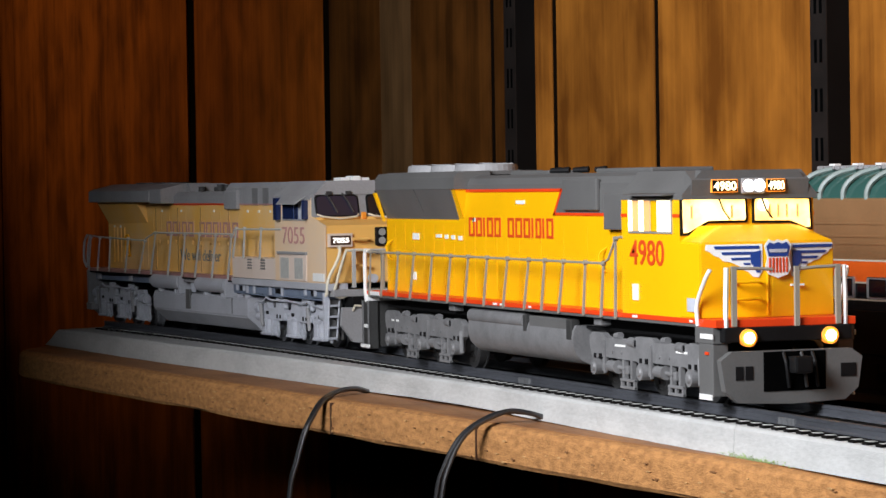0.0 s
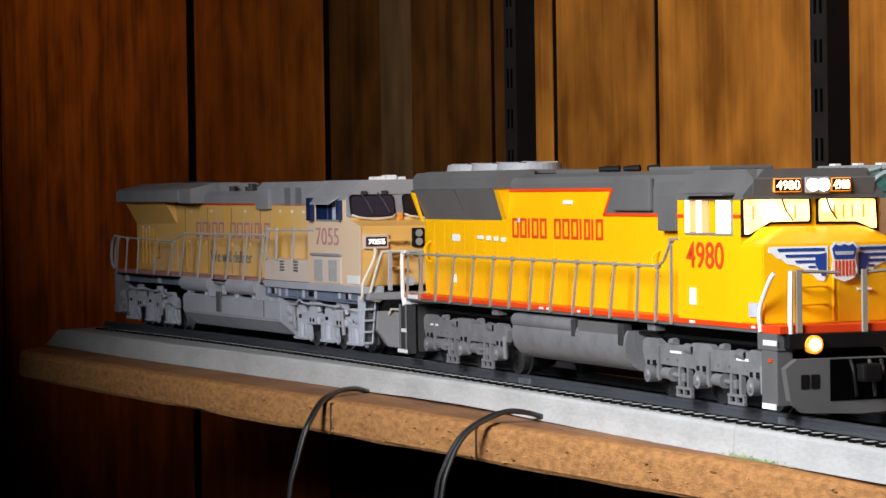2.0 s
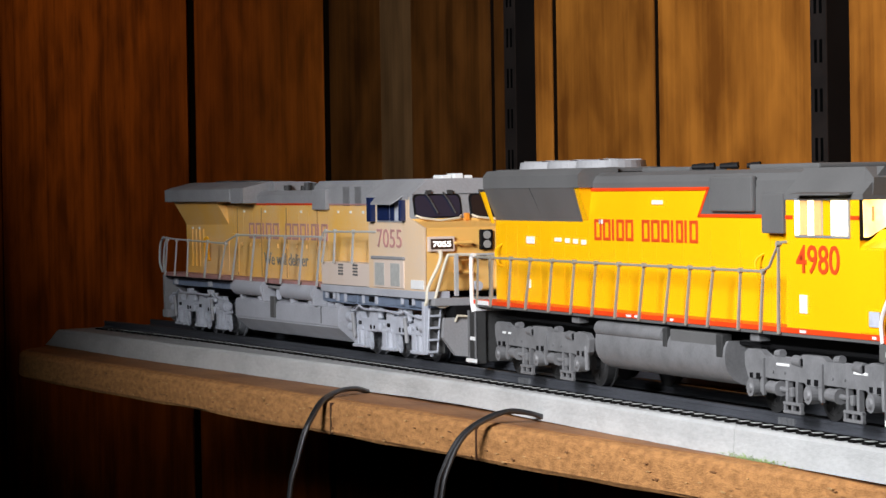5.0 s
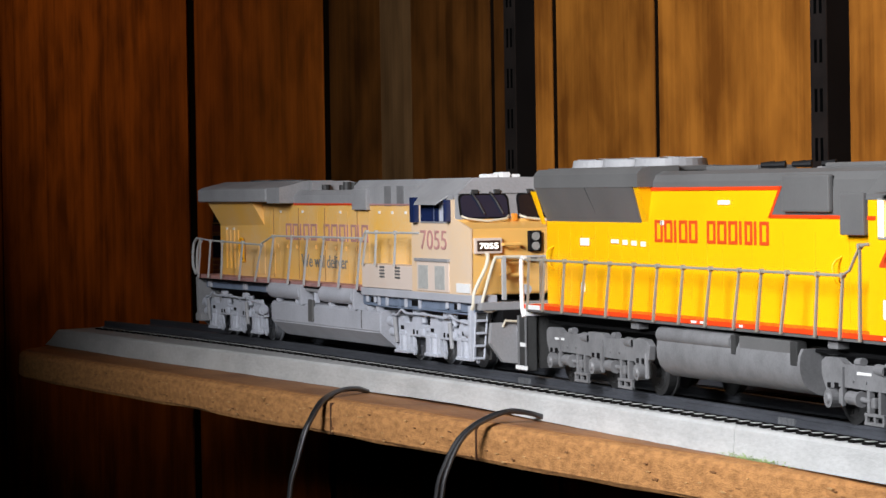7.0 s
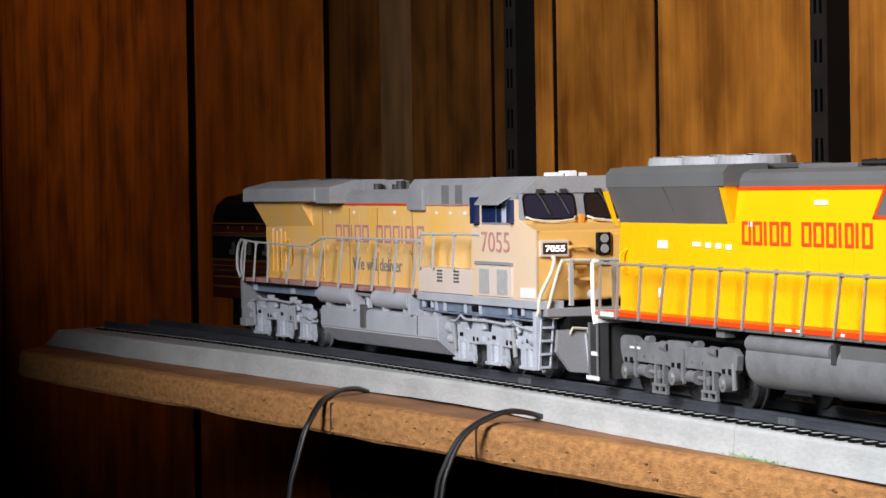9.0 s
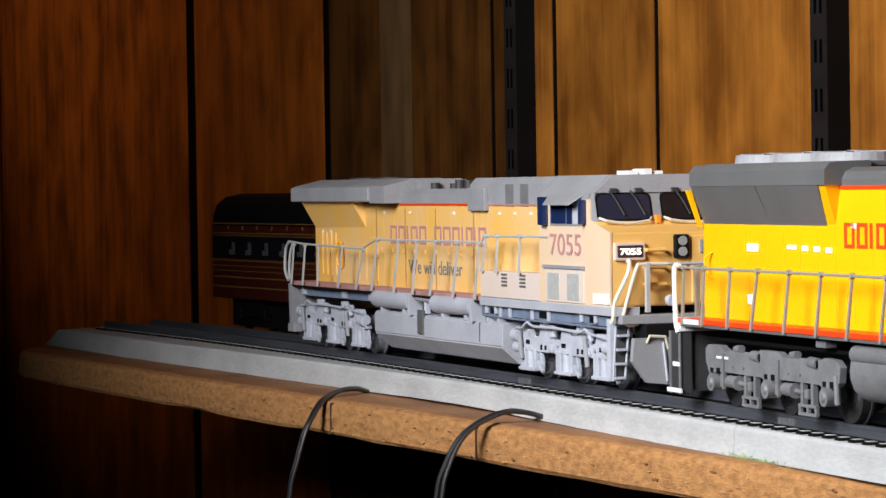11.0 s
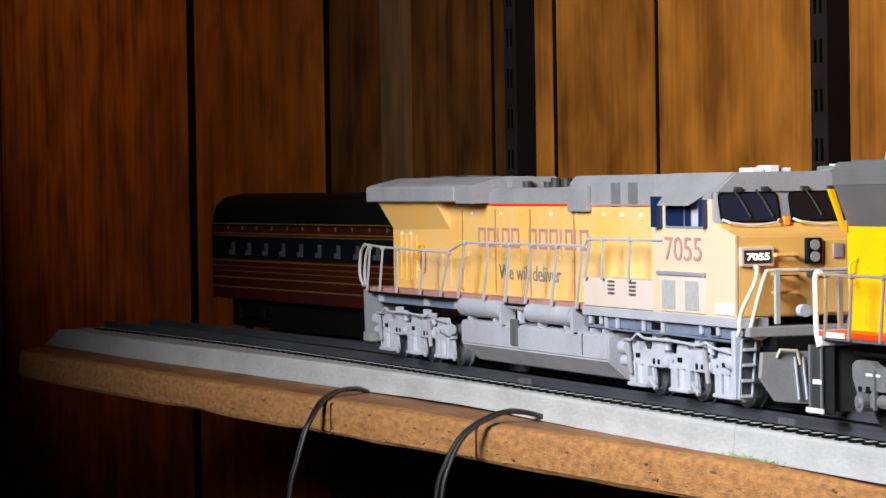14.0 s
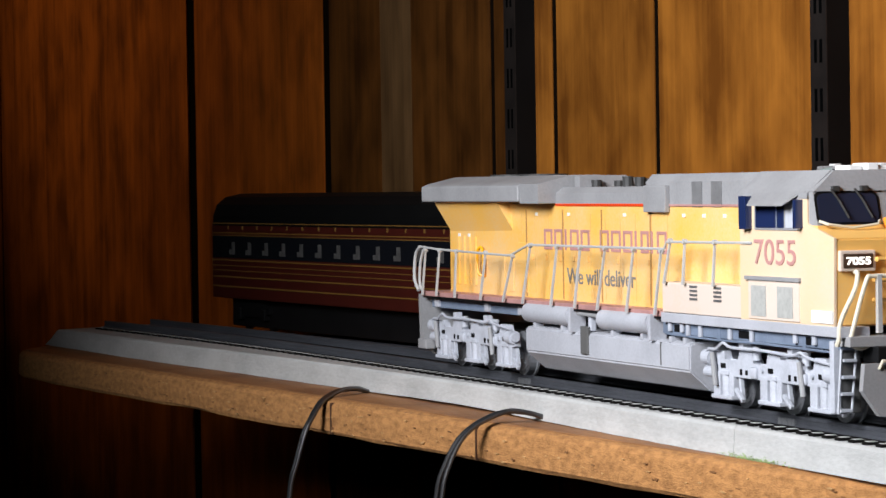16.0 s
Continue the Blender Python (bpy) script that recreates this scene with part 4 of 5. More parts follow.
        for z, a, b in ((4.6, -227, -213), (15.5, -221, -214)):
            part("step_edge", box(B(), a, b, min(s * 31.5, s * 32.2), max(s * 31.5, s * 32.2), z, z + 1.8), M_WHITE, lo, "white step edge")
        part("step_edge", box(B(), -211, -195, s * 32 - 0.35, s * 32 + 0.35, 33.4, 35.5), M_WHITE, lo, "white sill plate")
        for x0 in (-224.8, -215.4):
            part("step_flange", box(B(), x0, x0 + 1.4, min(s * 31.4, s * 32.0), max(s * 31.4, s * 32.0), 4, 30), M_TRUCKG, lo, "grey flange of the step side")
        part("corner_rail", tube(B(), smooth_line([(-214.5, s * 31.6, 57.4), (-217.6, s * 31.8, 57.2), (-218.2, s * 32.0, 54), (-217.6, s * 32.2, 44), (-217.0, s * 32.3, 35), (-214.5, s * 32.4, 29.5)], 5), 1.1, 7), M_WHITE, lo, "white corner hand rail")
        for yy in (10, 22):
            part("rail_post", box(B(), -218.5, -217, s * yy - 0.9, s * yy + 0.9, 35.8, 57), M_RAILPOST, lo)
        posts = [(-210, -210), (-190, -191), (-165.5, -167), (-140.5, -145), (-113, -116), (-86, -89), (-61, -64), (-35, -38), (-8, -12), (19, 15), (39, 36.5), (61.5, 57.5), (87, 86.5), (107.5, 106.5), (121.5, 123)]
        rail_run(lo, posts[:-1], 56.6, 33, s * 31.4, M_RAILPOST, [(-216, s * 31.4, 56.6), (107, s * 31.4, 56.6), (113, s * 31.4, 58.6), (121.5, s * 31.4, 68), (128, s * 31.4, 68.4)])
        rail_run(lo, posts[-1:], 67.6, 33, s * 31.6, M_RAILPOST, [(121, s * 31.6, 67.6), (124, s * 31.6, 67.8)])
    part("rear_handrail", tube(B(), [(-217.8, -24, 56.8), (-217.8, 24, 56.8)], 0.7, 6), M_RAILPOST, lo)
    bm = B()
    prism(bm, [(-30, 21), (-24, 5), (24, 5), (30, 21), (28, 30), (-28, 30)], "x", -219, -216)
    part("rear_pilot", bm, M_DGREY, lo, "dark rear pilot plate")
    coupler(lo, -217, -1)
    # tank and reservoirs
    bm = B()
    side = [(28.6, 27.6), (29.8, 25.2), (30.3, 21.7), (30, 18.2), (28.8, 14.8), (26.4, 12.0), (22.6, 10.0), (17, 9.0)]
    prism(bm, side + [(-a, b) for a, b in reversed(side)], "x", -66, 69)
    part("fuel_tank", bm, M_TRUCKG, lo, "rounded grey fuel tank", smooth=True)
    for s in (-1, 1):
        bm = cyl(B(), (-66, s * 27.5, 27.6), (8, s * 27.5, 27.6), 3.5, 20)
        bmesh.ops.bevel(bm, geom=[e for e in bm.edges if abs(e.verts[0].co.x - e.verts[1].co.x) < 1e-6], offset=0.8 * K, segments=2, affect="EDGES")
        part("air_reservoir", bm, M_TRUCKG, lo, "grey cylinder along the tank top", smooth=True)
        part("tank_bracket", box(B(), 8, 12, min(s * 24, s * 30.5), max(s * 24, s * 30.5), 22.8, 30.6, 0.4), M_DGREY, lo)
        part("tank_box", box(B(), 14, 60, min(s * 24, s * 29.6), max(s * 24, s * 30.6), 24.2, 30.4, 0.5), M_GREY, lo, "grey box on the tank")
        part("tank_bracket", box(B(), 61, 67, min(s * 26, s * 30.5), max(s * 26, s * 31), 21, 30.4, 0.5), M_DGREY, lo)
        part("pipe_run", tube(B(), [(-205, s * 23, 27.5), (-90, s * 23, 27.2), (80, s * 23, 26.8), (190, s * 23, 26.8)], 0.8, 6), M_BLACK, lo)
        for x in (-96, 90):
            part("sensor_box", box(B(), x, x + 8, min(s * 24, s * 29), max(s * 24, s * 29), 28.8, 32.3, 0.3), M_TRUCKG, lo)
    wheels = build_truck(lo, -138, 50, M_TRUCKG, M_STEEL, "plain") + build_truck(lo, 142, 50, M_TRUCKG, M_STEEL, "plain")
    for x in (-186, 112, 176):
        part("truck_notice", box(B(), x, x + 11, -28.5, -28.0, 20.2, 21.2), M_WHITE, lo, "small white notice")
    return lo, wheels


def y_side(s):
    return s * 20.5 + (-0.15 if s < 0 else -0.2)


# tan lining has its own glow to look lit by the cab
M_POSTTAN = material("glowing_tan_cab_lining", (0.62, 0.34, 0.14), 0.6, emit=(0.9, 0.42, 0.12), power=0.6)
# yellow darkened for the shade in seams; a grab iron shares it
M_GOLDEN = material("seam_shade_yellow", (0.86, 0.42, 0.003), 0.45, vary=0.05, bump=0.0)


def trailing_locomotive():
    lo = thing("diesel_locomotive", "weathered pale yellow and light grey model diesel locomotive", "locomotive", "locomotives on the shelf")
    bm = B()
    box(bm, 66, 226, -29.6, 29.6, 28.5, 33.4, 0.4)
    for x in (120, 196):
        box(bm, x, x + 3, -30, 30, 27.5, 34, 0.2)
    # black in place of the shade behind the air cylinders
    part("centre_sill", box(B(), -96, 66, -20, 20, 26, 36), M_BLACK, lo, "centre sill, black for the shade around it")
    part("rear_frame", box(B(), -230, -96, -27, 27, 29.5, 35.2, 0.4), M_BLUEGREY, lo, "blue-grey rear frame")
    for x in (-222, -150, -105):
        part("frame_rib", box(B(), x, x + 5, -28.6, 28.6, 30, 35.3, 0.3), M_TANK, lo)
    part("underframe", bm, M_BLUEGREY, lo, "blue-grey frame with ribs")
    part("walkway", box(B(), -234, 72, -31.4, 31.4, 35.4, 37.8, 0.4), M_MAROON, lo, "faded maroon walkway edge")
    # rear hood
    bm = B()
    prism(bm, [(-20.5, 37.6), (20.5, 37.6), (20.5, 82.4), (-20.5, 82.4)], "x", -219, 150)
    part("long_hood", bm, M_OLDYELLOW, lo, "weathered yellow long hood")
    bm = B()
    prism(bm, [(-20.5, 82.4), (20.5, 82.4), (20.5, 87.5), (17, 90.2), (-17, 90.2), (-20.5, 87.5)], "x", -75, 32)
    part("hood_roof", bm, M_OLDGREY, lo, "grey hood roof")
    bm = B()
    prism(bm, [(-20.7, 82.4), (20.7, 82.4), (20.7, 92), (17.5, 95.4), (-17.5, 95.4), (-20.7, 92)], "x", 30, 152)
    part("tall_hood", bm, M_OLDGREY, lo, "taller grey hood behind the cab")
    # wide radiator housing over the rear
    bm = B()
    prism(bm, [(-30.5, 83.6), (30.5, 83.6), (30.5, 91.2), (27, 92.6), (12, 96), (-12, 96), (-27, 92.6), (-30.5, 91.2)], "x", -234, -98)
    bmesh.ops.bevel(bm, geom=[e for e in bm.edges], offset=0.5 * K, segments=1, affect="EDGES")
    part("radiator_housing", bm, M_OLDGREY, lo, "wide grey radiator housing")
    bm = B()
    prism(bm, [(-29.6, 82.8), (29.6, 82.8), (29.6, 92), (14, 95.6), (-14, 95.6), (-29.6, 92)], "x", -97.5, -74)
    part("radiator_end", bm, M_OLDGREY, lo, "grey block at the radiator front")
    for x in (-180, -140):
        part("radiator_grille", cyl(B(), (x, 0, 95.6), (x, 0, 96.8), 12, 24), M_DGREY, lo)
    for s in (-1, 1):
        y = s * 20.5
        hull(bm := B(), [(-217.5, s * 12, 68.5), (-130, s * 12, 69.5), (-130, y, 69.5), (-217.5, y, 68.5), (-224, s * 12, 83.8), (-134, s * 12, 83.8), (-134, s * 27.4, 83.8), (-224, s * 27.4, 83.8)])
        part("radiator_flare", bm, M_OLDYELLOW, lo, "yellow flared hood side under the radiator")
        # solid black strip paints the shadow line below the walkway
        part("walkway_lip", box(B(), -232, 70, min(s * 30.6, s * 31.0), max(s * 30.6, s * 31.0), 34.4, 35.6), M_BLACK, lo, "black strip for the shadow under the walkway edge")
        part("pinstripe", box(B(), -74, 32, min(y, y + s * 0.45), max(y, y + s * 0.45), 81.6, 82.7), M_RED, lo, "thin red stripe")
        part("pinstripe", box(B(), 32, 148, min(y, y + s * 0.6), max(y, y + s * 0.6), 81.6, 82.5), M_MAROON, lo, "thin faded stripe")
        part("intake_box", box(B(), 32, 55, min(y, y + s * 2.6), max(y, y + s * 2.6), 79, 90.6, 0.6), M_OLDGREY, lo, "grey intake box")
        for x in (78, 97):
            part("vent_grille", box(B(), x, x + 10, min(y, y + s * 0.5), max(y, y + s * 0.5), 81.4, 92), M_TRUCKG, lo, "dark grey vent")
        for x in list(range(-118, 60, 17)):
            part("door_seam", box(B(), x, x + 0.4, min(y, y + s * 0.14), max(y, y + s * 0.14), 40, 78), M_SEAM, lo)
        for x, w, z0, z1 in ((-150, 9, 40, 58), (-136, 7, 40, 60), (-122, 12, 40, 64)):
            part("hood_panel", box(B(), x, x + w, min(y, y + s * 0.5), max(y, y + s * 0.5), z0, z1, 0.2), M_OLDYELLOW, lo)
        for x in (-112, -66, -20, 34):
            part("door_edge", box(B(), x, x + 0.8, min(y, y + s * 0.5), max(y, y + s * 0.5), 38.5, 80), M_SEAMDARK, lo)
        for k in range(9):
            part("door_latch", box(B(), -104 + k * 17, -103 + k * 17, min(y, y + s * 0.9), max(y, y + s * 0.9), 56, 58.6, 0.2), M_OLDYELLOW, lo)
        for x in (-206, -198, -190, -182):
            part("hood_rib", box(B(), x, x + 1.2, min(y, y + s * 0.8), max(y, y + s * 0.8), 42, 66), M_OLDYELLOW, lo)
        part("grab_iron", tube(B(), smooth_line([(-170, y, 46.5), (-172, y + s * 2.4, 48), (-173, y + s * 2.6, 54), (-171.6, y + s * 2.6, 60), (-169, y + s * 1.6, 60.6), (-166.4, y + s * 2.0, 56), (-166.8, y + s * 1.8, 49), (-169, y, 46.5)], 4), 0.7, 6), M_GOLDEN, lo)
        for x in (-206, -192, -100, -60, 5, 68, 88, 108):
            part("notice_plate", box(B(), x, x + 2.6, min(y, y + s * 0.4), max(y, y + s * 0.4), 66 if x < -150 else 77, (66 if x < -150 else 77) + 1.5), M_WHITE, lo, "tiny white notice")
        bars(lo, -89, 54, 61.2, 70.8, y_side(s), (1, 1, 0.5, 1, 1, -0.75, 1, 1.05, 1, 0.5, 0.85, 0.5, 1), M_OLDLETTER, "faded red letter drawn as plain bars")
        writing("slogan", "We will deliver", 7.2, M_SLOGAN, lo, Matrix.Translation((-22 * K, (y + s * 0.15) * K, 49.4 * K)) @ (pose(0, 0, 0, 90) if s < 0 else pose(0, 0, 0, 90, 0, 180)), width=79, label="dark slogan We will deliver", bold=0.0)
        writing("cab_number", "7055", 9.8, M_OLDLETTER, lo, Matrix.Translation((178 * K, s * 32.15 * K, 64.3 * K)) @ (pose(0, 0, 0, 90) if s < 0 else pose(0, 0, 0, 90, 0, 180)), width=36, label="faded red number 7055", bold=0.0)
        # lower side cabinets beside the cab
        bm = B()
        box(bm, 71, 156, min(s * 19, s * 31.9), max(s * 19, s * 31.9), 37.6, 50.2, 0.5)
        part("side_cabinet", bm, M_DUSTY, lo, "dusty cream side cabinet")
        part("cabinet_foot", box(B(), 70, 232, min(s * 20, s * 32.2), max(s * 20, s * 32.2), 33.4, 37.4, 0.3), M_TANK, lo, "pale grey lower sill")
        for x in (99, 122):
            for k in range(4):
                part("louvre", box(B(), x, x + 7, s * 31.9 - 0.35, s * 31.9 + 0.35, 43.4 + k * 1.7, 44.3 + k * 1.7), M_GREY, lo)
        dr = part("equipment_door", box(B(), 155, 199, s * 32 - 0.6, s * 32 + 0.6, 38, 53.4, 0.3), M_DUSTY, lo, "cream equipment door with two grey grilles")
        part("door_hood", box(B(), 153, 200, s * 32 - 1.4, s * 32 + 1.4, 53.2, 54.8, 0.3), M_OLDGREY, dr)
        for a in (158, 181):
            part("grille", box(B(), a, a + 13, s * 32 - 0.9, s * 32 + 0.9, 39.2, 51.2), M_GRILLE, dr, "grey grille")
        part("notice_plate", box(B(), 209, 226, s * 32 - 0.5, s * 32 + 0.5, 38.4, 43), M_WHITE, lo, "white notice")
        # pipes, hooks and black shade patches along the frame below the cab sill
        for x in (74, 86, 92, 104, 132, 152, 190, 206):
            part("frame_hook", box(B(), x, x + 2.6, s * 30.4 - 0.6, s * 30.4 + 0.6, 29.6 if x % 4 else 28.4, 33.6, 0.3), M_PALE, lo, "pale hook below the sill")
        for x, w in ((78, 5), (140, 11), (196, 7)):
            part("frame_opening", box(B(), x, x + w, s * 29.6 - 0.25, s * 29.6 + 0.25, 29.4, 32.4, 0.2), M_BLACK, lo, "dark patch for a shaded opening in the frame")
        part("frame_pipe", tube(B(), [(70, s * 30.2, 28.4), (120, s * 30.2, 27.8), (160, s * 30.2, 28.2), (222, s * 30.2, 27.6)], 0.5, 6), M_BLUEGREY, lo)
        # rails
        rail_run(lo, [(-101, -112)], 58.0, 36, s * 32.2, M_OLDPOST, [(-103, s * 32.2, 58.2), (-100, s * 32.2, 59)])
        rail_run(lo, [-224, -203, (-178.6, -179), (-137.3, -142.5)], 59.0, 36, s * 32.2, M_OLDPOST, [(-232, s * 32.2, 60.6), (-205, s * 32.2, 59.6), (-110, s * 32.2, 58.2), (-104, s * 32.2, 58.3), (-80, s * 32.2, 63.6), (75, s * 32.2, 64)], lean=3)
        rail_run(lo, [(-78, -86.5), (-45, -51), (-17.5, -22.5), (11, 3.5), (42, 36), (71, 66)], 63.4, 36, s * 32.2, M_OLDPOST, [(-82, s * 32.2, 63.4), (-78, s * 32.2, 63.6)], lean=5)
        rail_run(lo, [(80.5, 76), 95, 124], 67.4, 49.6, s * 32.2, M_OLDPOST, [(72, s * 32.2, 62), (77, s * 32.2, 67), (158, s * 32.2, 67.6)])
        part("end_rail", tube(B(), smooth_line([(-233, s * 32, 60.6), (-240, s * 32, 56), (-242, s * 32, 44), (-236, s * 32, 38)], 5), 0.9, 7), M_OLDPOST, lo, "pale grey corner hand rail")
        part("end_rail", tube(B(), smooth_line([(-229, s * 31, 60.6), (-235, s * 31, 53), (-237, s * 31, 42), (-232, s * 31, 37)], 5), 0.8, 7), M_OLDPOST, lo, "pale grey corner hand rail")
    part("rear_end", prism(B(), [(-31, 12), (-24, 5), (24, 5), (31, 12), (31.5, 36), (-31.5, 36)], "x", -238, -234), M_OLDGREY, lo, "grey rear pilot plate")
    for s in (-1, 1):
        part("rear_step", box(B(), -240, -228, min(s * 26, s * 31.6), max(s * 26, s * 31.6), 8, 13, 0.8), M_OLDGREY, lo, "grey rear step")
    # roof clutter
    for x, y, h in ((-64, -4, 3.6), (-56, 4, 3.2), (-30, -3, 5), (-22, 2, 4), (-14, -4, 4.6), (-4, 0, 3.4), (8, -3, 3)):
        part("roof_fitting", cyl(B(), (x, y, 89.8), (x, y, 89.8 + h), 2.6, 10), M_DGREY, lo, "small dark roof fitting")
    part("roof_box", box(B(), -72, -66, -12, 12, 90, 95.6, 0.4), M_OLDGREY, lo)
    # cab
    bm = B()
    prism(bm, [(-32, 37.4), (32, 37.4), (32, 86), (-32, 86)], "x", 147, 206)
    part("cab", bm, M_CABTOP, lo, "dusty peach-yellow cab")
    bm = B()
    prism(bm, [(-32.2, 84.8), (32.2, 84.8), (32.2, 87), (22, 95.6), (-22, 95.6), (-32.2, 87)], "x", 146, 206)
    part("cab_roof", bm, M_OLDGREY, lo, "grey sloping cab roof")
    for s in (-1, 1):
        y = s * 32
        part("cab_window", box(B(), 161, 199, y - 0.5, y + 0.5, 72.8, 85.6, 0.3), M_OLDGREY, lo, "side window with dark blue panes")
        for a, b in ((163, 180), (181.5, 187), (189, 197)):
            part("window_pane", box(B(), a, b, y - 0.9, y + 0.9, 73.8, 84.8), M_GLASS_DARK if b < 196 else M_PALE, lo, "dark blue pane")
        hull(bm := B(), [(160, s * 32, 86.4), (199, s * 32, 86.4), (196, s * 38, 82.2), (166, s * 38, 82.2), (160, s * 32, 87.2), (199, s * 32, 87.2), (196, s * 38, 82.8), (166, s * 38, 82.8)])
        part("sunshade", bm, M_OLDGREY, lo, "grey sloping sunshade")
        part("wind_deflector", box(B(), 152, 158, y - 3, y + 0.2, 73, 86, 0.3), M_GLASS_DARK, lo, "dark mirror pane beside the window")
        part("wind_deflector", box(B(), 200, 202, y - 3.4, y + 0.2, 73.6, 84.6, 0.3), M_GLASS_DARK, lo, "dark mirror pane beside the window")
    # sloping front with two windscreens
    bm = B()
    hull(bm, [(205, -31.6, 70.0), (213.5, -31, 70.0), (213.5, 31, 70.0), (205, 31.6, 70.0), (204, -31.6, 88), (208.5, -31, 88), (208.5, 31, 88), (204, 31.6, 88)])
    part("screen_front", bm, M_OLDGREY, lo, "weathered grey sloping windscreen surround")
    bm = B()
    hull(bm, [(203, -32, 87.6), (209.5, -31, 87.6), (209.5, 31, 87.6), (203, 32, 87.6), (203, -22, 95.5), (206.5, -21, 95.5), (206.5, 21, 95.5), (203, 22, 95.5)])
    part("brow", bm, M_OLDGREY, lo, "grey brow")
    def on_slope(z):
        return 213.5 - (z - 70) * 5 / 18
    for a, b in ((-30, -5.0), (1.5, 28.5)):
        z0, z1 = 75.8, 86.8
        def slab(a, b, z0, z1, lift):
            """A pane with rounded corners lying in the slope."""
            bm, r = B(), 2.6
            pts = [(cy + r * math.cos(q), cz + r * math.sin(q)) for cy, cz, q0 in ((b - r, z1 - r, 0), (a + r, z1 - r, 90), (a + r, z0 + r, 180), (b - r, z0 + r, 270)) for q in (radians(q0 + d) for d in (0, 30, 60, 90))]
            lo_, hi_ = ([bm.verts.new(Vector((on_slope(z) + d, y, z)) * K) for y, z in pts] for d in (-1, lift))
            bm.faces.new(hi_)
            bm.faces.new(lo_[::-1])
            for k in range(len(pts)):
                bm.faces.new((lo_[k], lo_[(k + 1) % len(pts)], hi_[(k + 1) % len(pts)], hi_[k]))
            return bm
        w = part("windscreen", slab(a - 1, b + 1, z0 - 0.8, z1 + 0.8, 0.4), M_BLACK, lo, "black framed dark blue windscreen")
        part("pane", slab(a, b, z0, z1, 0.8), M_GLASS_SLATE if a < 0 else M_GLASS_BLACK, w, "dark blue pane")
        for f in (0.35, 0.75):
            yy = a + (b - a) * f
            part("wiper", tube(B(), [(on_slope(87.6) + 1.6, yy - 3, 88.5), (on_slope(84) + 1.6, yy, 84), (on_slope(77) + 1.6, yy + 3, 77.5)], 0.45, 5), M_DGREY, w, "dark grey wiper")
        part("grab_bar", tube(B(), [(on_slope(75) + 0.4, a - 0.4, 76.4), (on_slope(74) + 2.6, a + 2, 75.2), (on_slope(73) + 2.8, (a + b) / 2, 73.8), (on_slope(74) + 2.6, b - 2, 75.0), (on_slope(75) + 0.4, b, 76.2)], 0.6, 6), M_CREAM, lo, "cream grab bar below the windscreen")
    hull(bm := B(), [(205, -31.7, 69.0), (214.3, -31.1, 69.0), (214.3, 31.1, 69.0), (205, 31.7, 69.0), (205, -31.7, 74.8), (212.6, -31.1, 74.8), (212.6, 31.1, 74.8), (205, 31.7, 74.8)])
    part("screen_base", bm, M_DUSTYNOSE, lo, "weathered yellow band below the windscreens")
    for yy in (-22, -10, 8, 20):
        part("wiper_motor", box(B(), 207.6, 210.6, yy - 1.6, yy + 1.6, 87.4, 89.6, 0.4), M_DGREY, lo, "small dark wiper motor")
    part("corner_lamp", box(B(), 211, 214, -3.2, -0.6, 73.6, 77.4, 0.5), M_ORANGE, lo, "small orange marker block")
    # roof beacon
    for xx, y0, y1, h in ((184, -9, -3.4, 97.4), (187, -2.6, 2.2, 98.2), (186, 3, 8, 97.2)):
        part("roof_beacon", box(B(), xx, xx + 12, y0, y1, 95.0, h, 0.6), M_WHITE, lo, "pale roof beacon housing")
    # nose
    bm = B()
    hull(bm, [(205, -31.6, 37.4), (226, -31, 37.4), (226, 31, 37.4), (205, 31.6, 37.4), (205, -31.6, 75.6), (226, -30.6, 70.0), (226, 30.6, 70.0), (205, 31.6, 75.6)])
    bmesh.ops.bevel(bm, geom=[e for e in bm.edges], offset=0.6 * K, segments=2, affect="EDGES")
    part("nose", bm, M_DUSTYNOSE, lo, "weathered yellow nose")
    for s in (-1, 1):
        hull(bm := B(), [(204, s * 31.2, 37.2), (226.2, s * 30.8, 37.2), (226.2, s * 31.8, 37.2), (204, s * 32.1, 37.2), (204, s * 31.2, 76.0), (226.2, s * 30.4, 70.2), (226.2, s * 31.4, 70.2), (204, s * 32.1, 76.0)])
        part("nose_side", bm, M_CABTOP, lo, "dusty peach-yellow nose side")
    part("nose_door", box(B(), 225.6, 227, 8, 25, 38.5, 68, 0.4), M_DUSTYNOSE, lo, "yellow nose door")
    part("door_window", box(B(), 226.8, 227.8, 11.6, 16.0, 60.4, 66.4, 0.8), M_SILVER, lo, "small bright window in the nose door")
    hl = part("headlight", box(B(), 225.6, 228.4, -0.8, 6.2, 58.4, 68.8, 0.7), M_BLACK, lo, "black headlight housing, unlit")
    for z in (61.2, 66):
        part("lens", cyl(B(), (228.2, 2.7, z), (229, 2.7, z), 2.1, 16), M_GREYLENS, hl, "grey unlit lens")
    part("nose_plate", box(B(), 225.8, 227, -0.2, 6.0, 53.4, 56.4), M_GREY, lo, "small grey plate")
    for z in (47, 54.5, 62.2):
        part("grab_iron", tube(B(), [(226, -15, z), (229.6, -15, z), (229.6, -6, z), (226, -6, z)], 0.9, 6), M_DUSTYNOSE, lo, "yellow grab iron")
    part("board_frame", box(B(), 225.2, 227.9, -29.8, -15.0, 57.8, 65.6, 0.6), M_DUSTY, lo, "pale frame round the number board")
    nb = part("number_board", box(B(), 225.4, 228.2, -28.6, -16.2, 59.0, 64.4, 0.4), M_BOARDBROWN, lo, "dark brown number board with white digits")
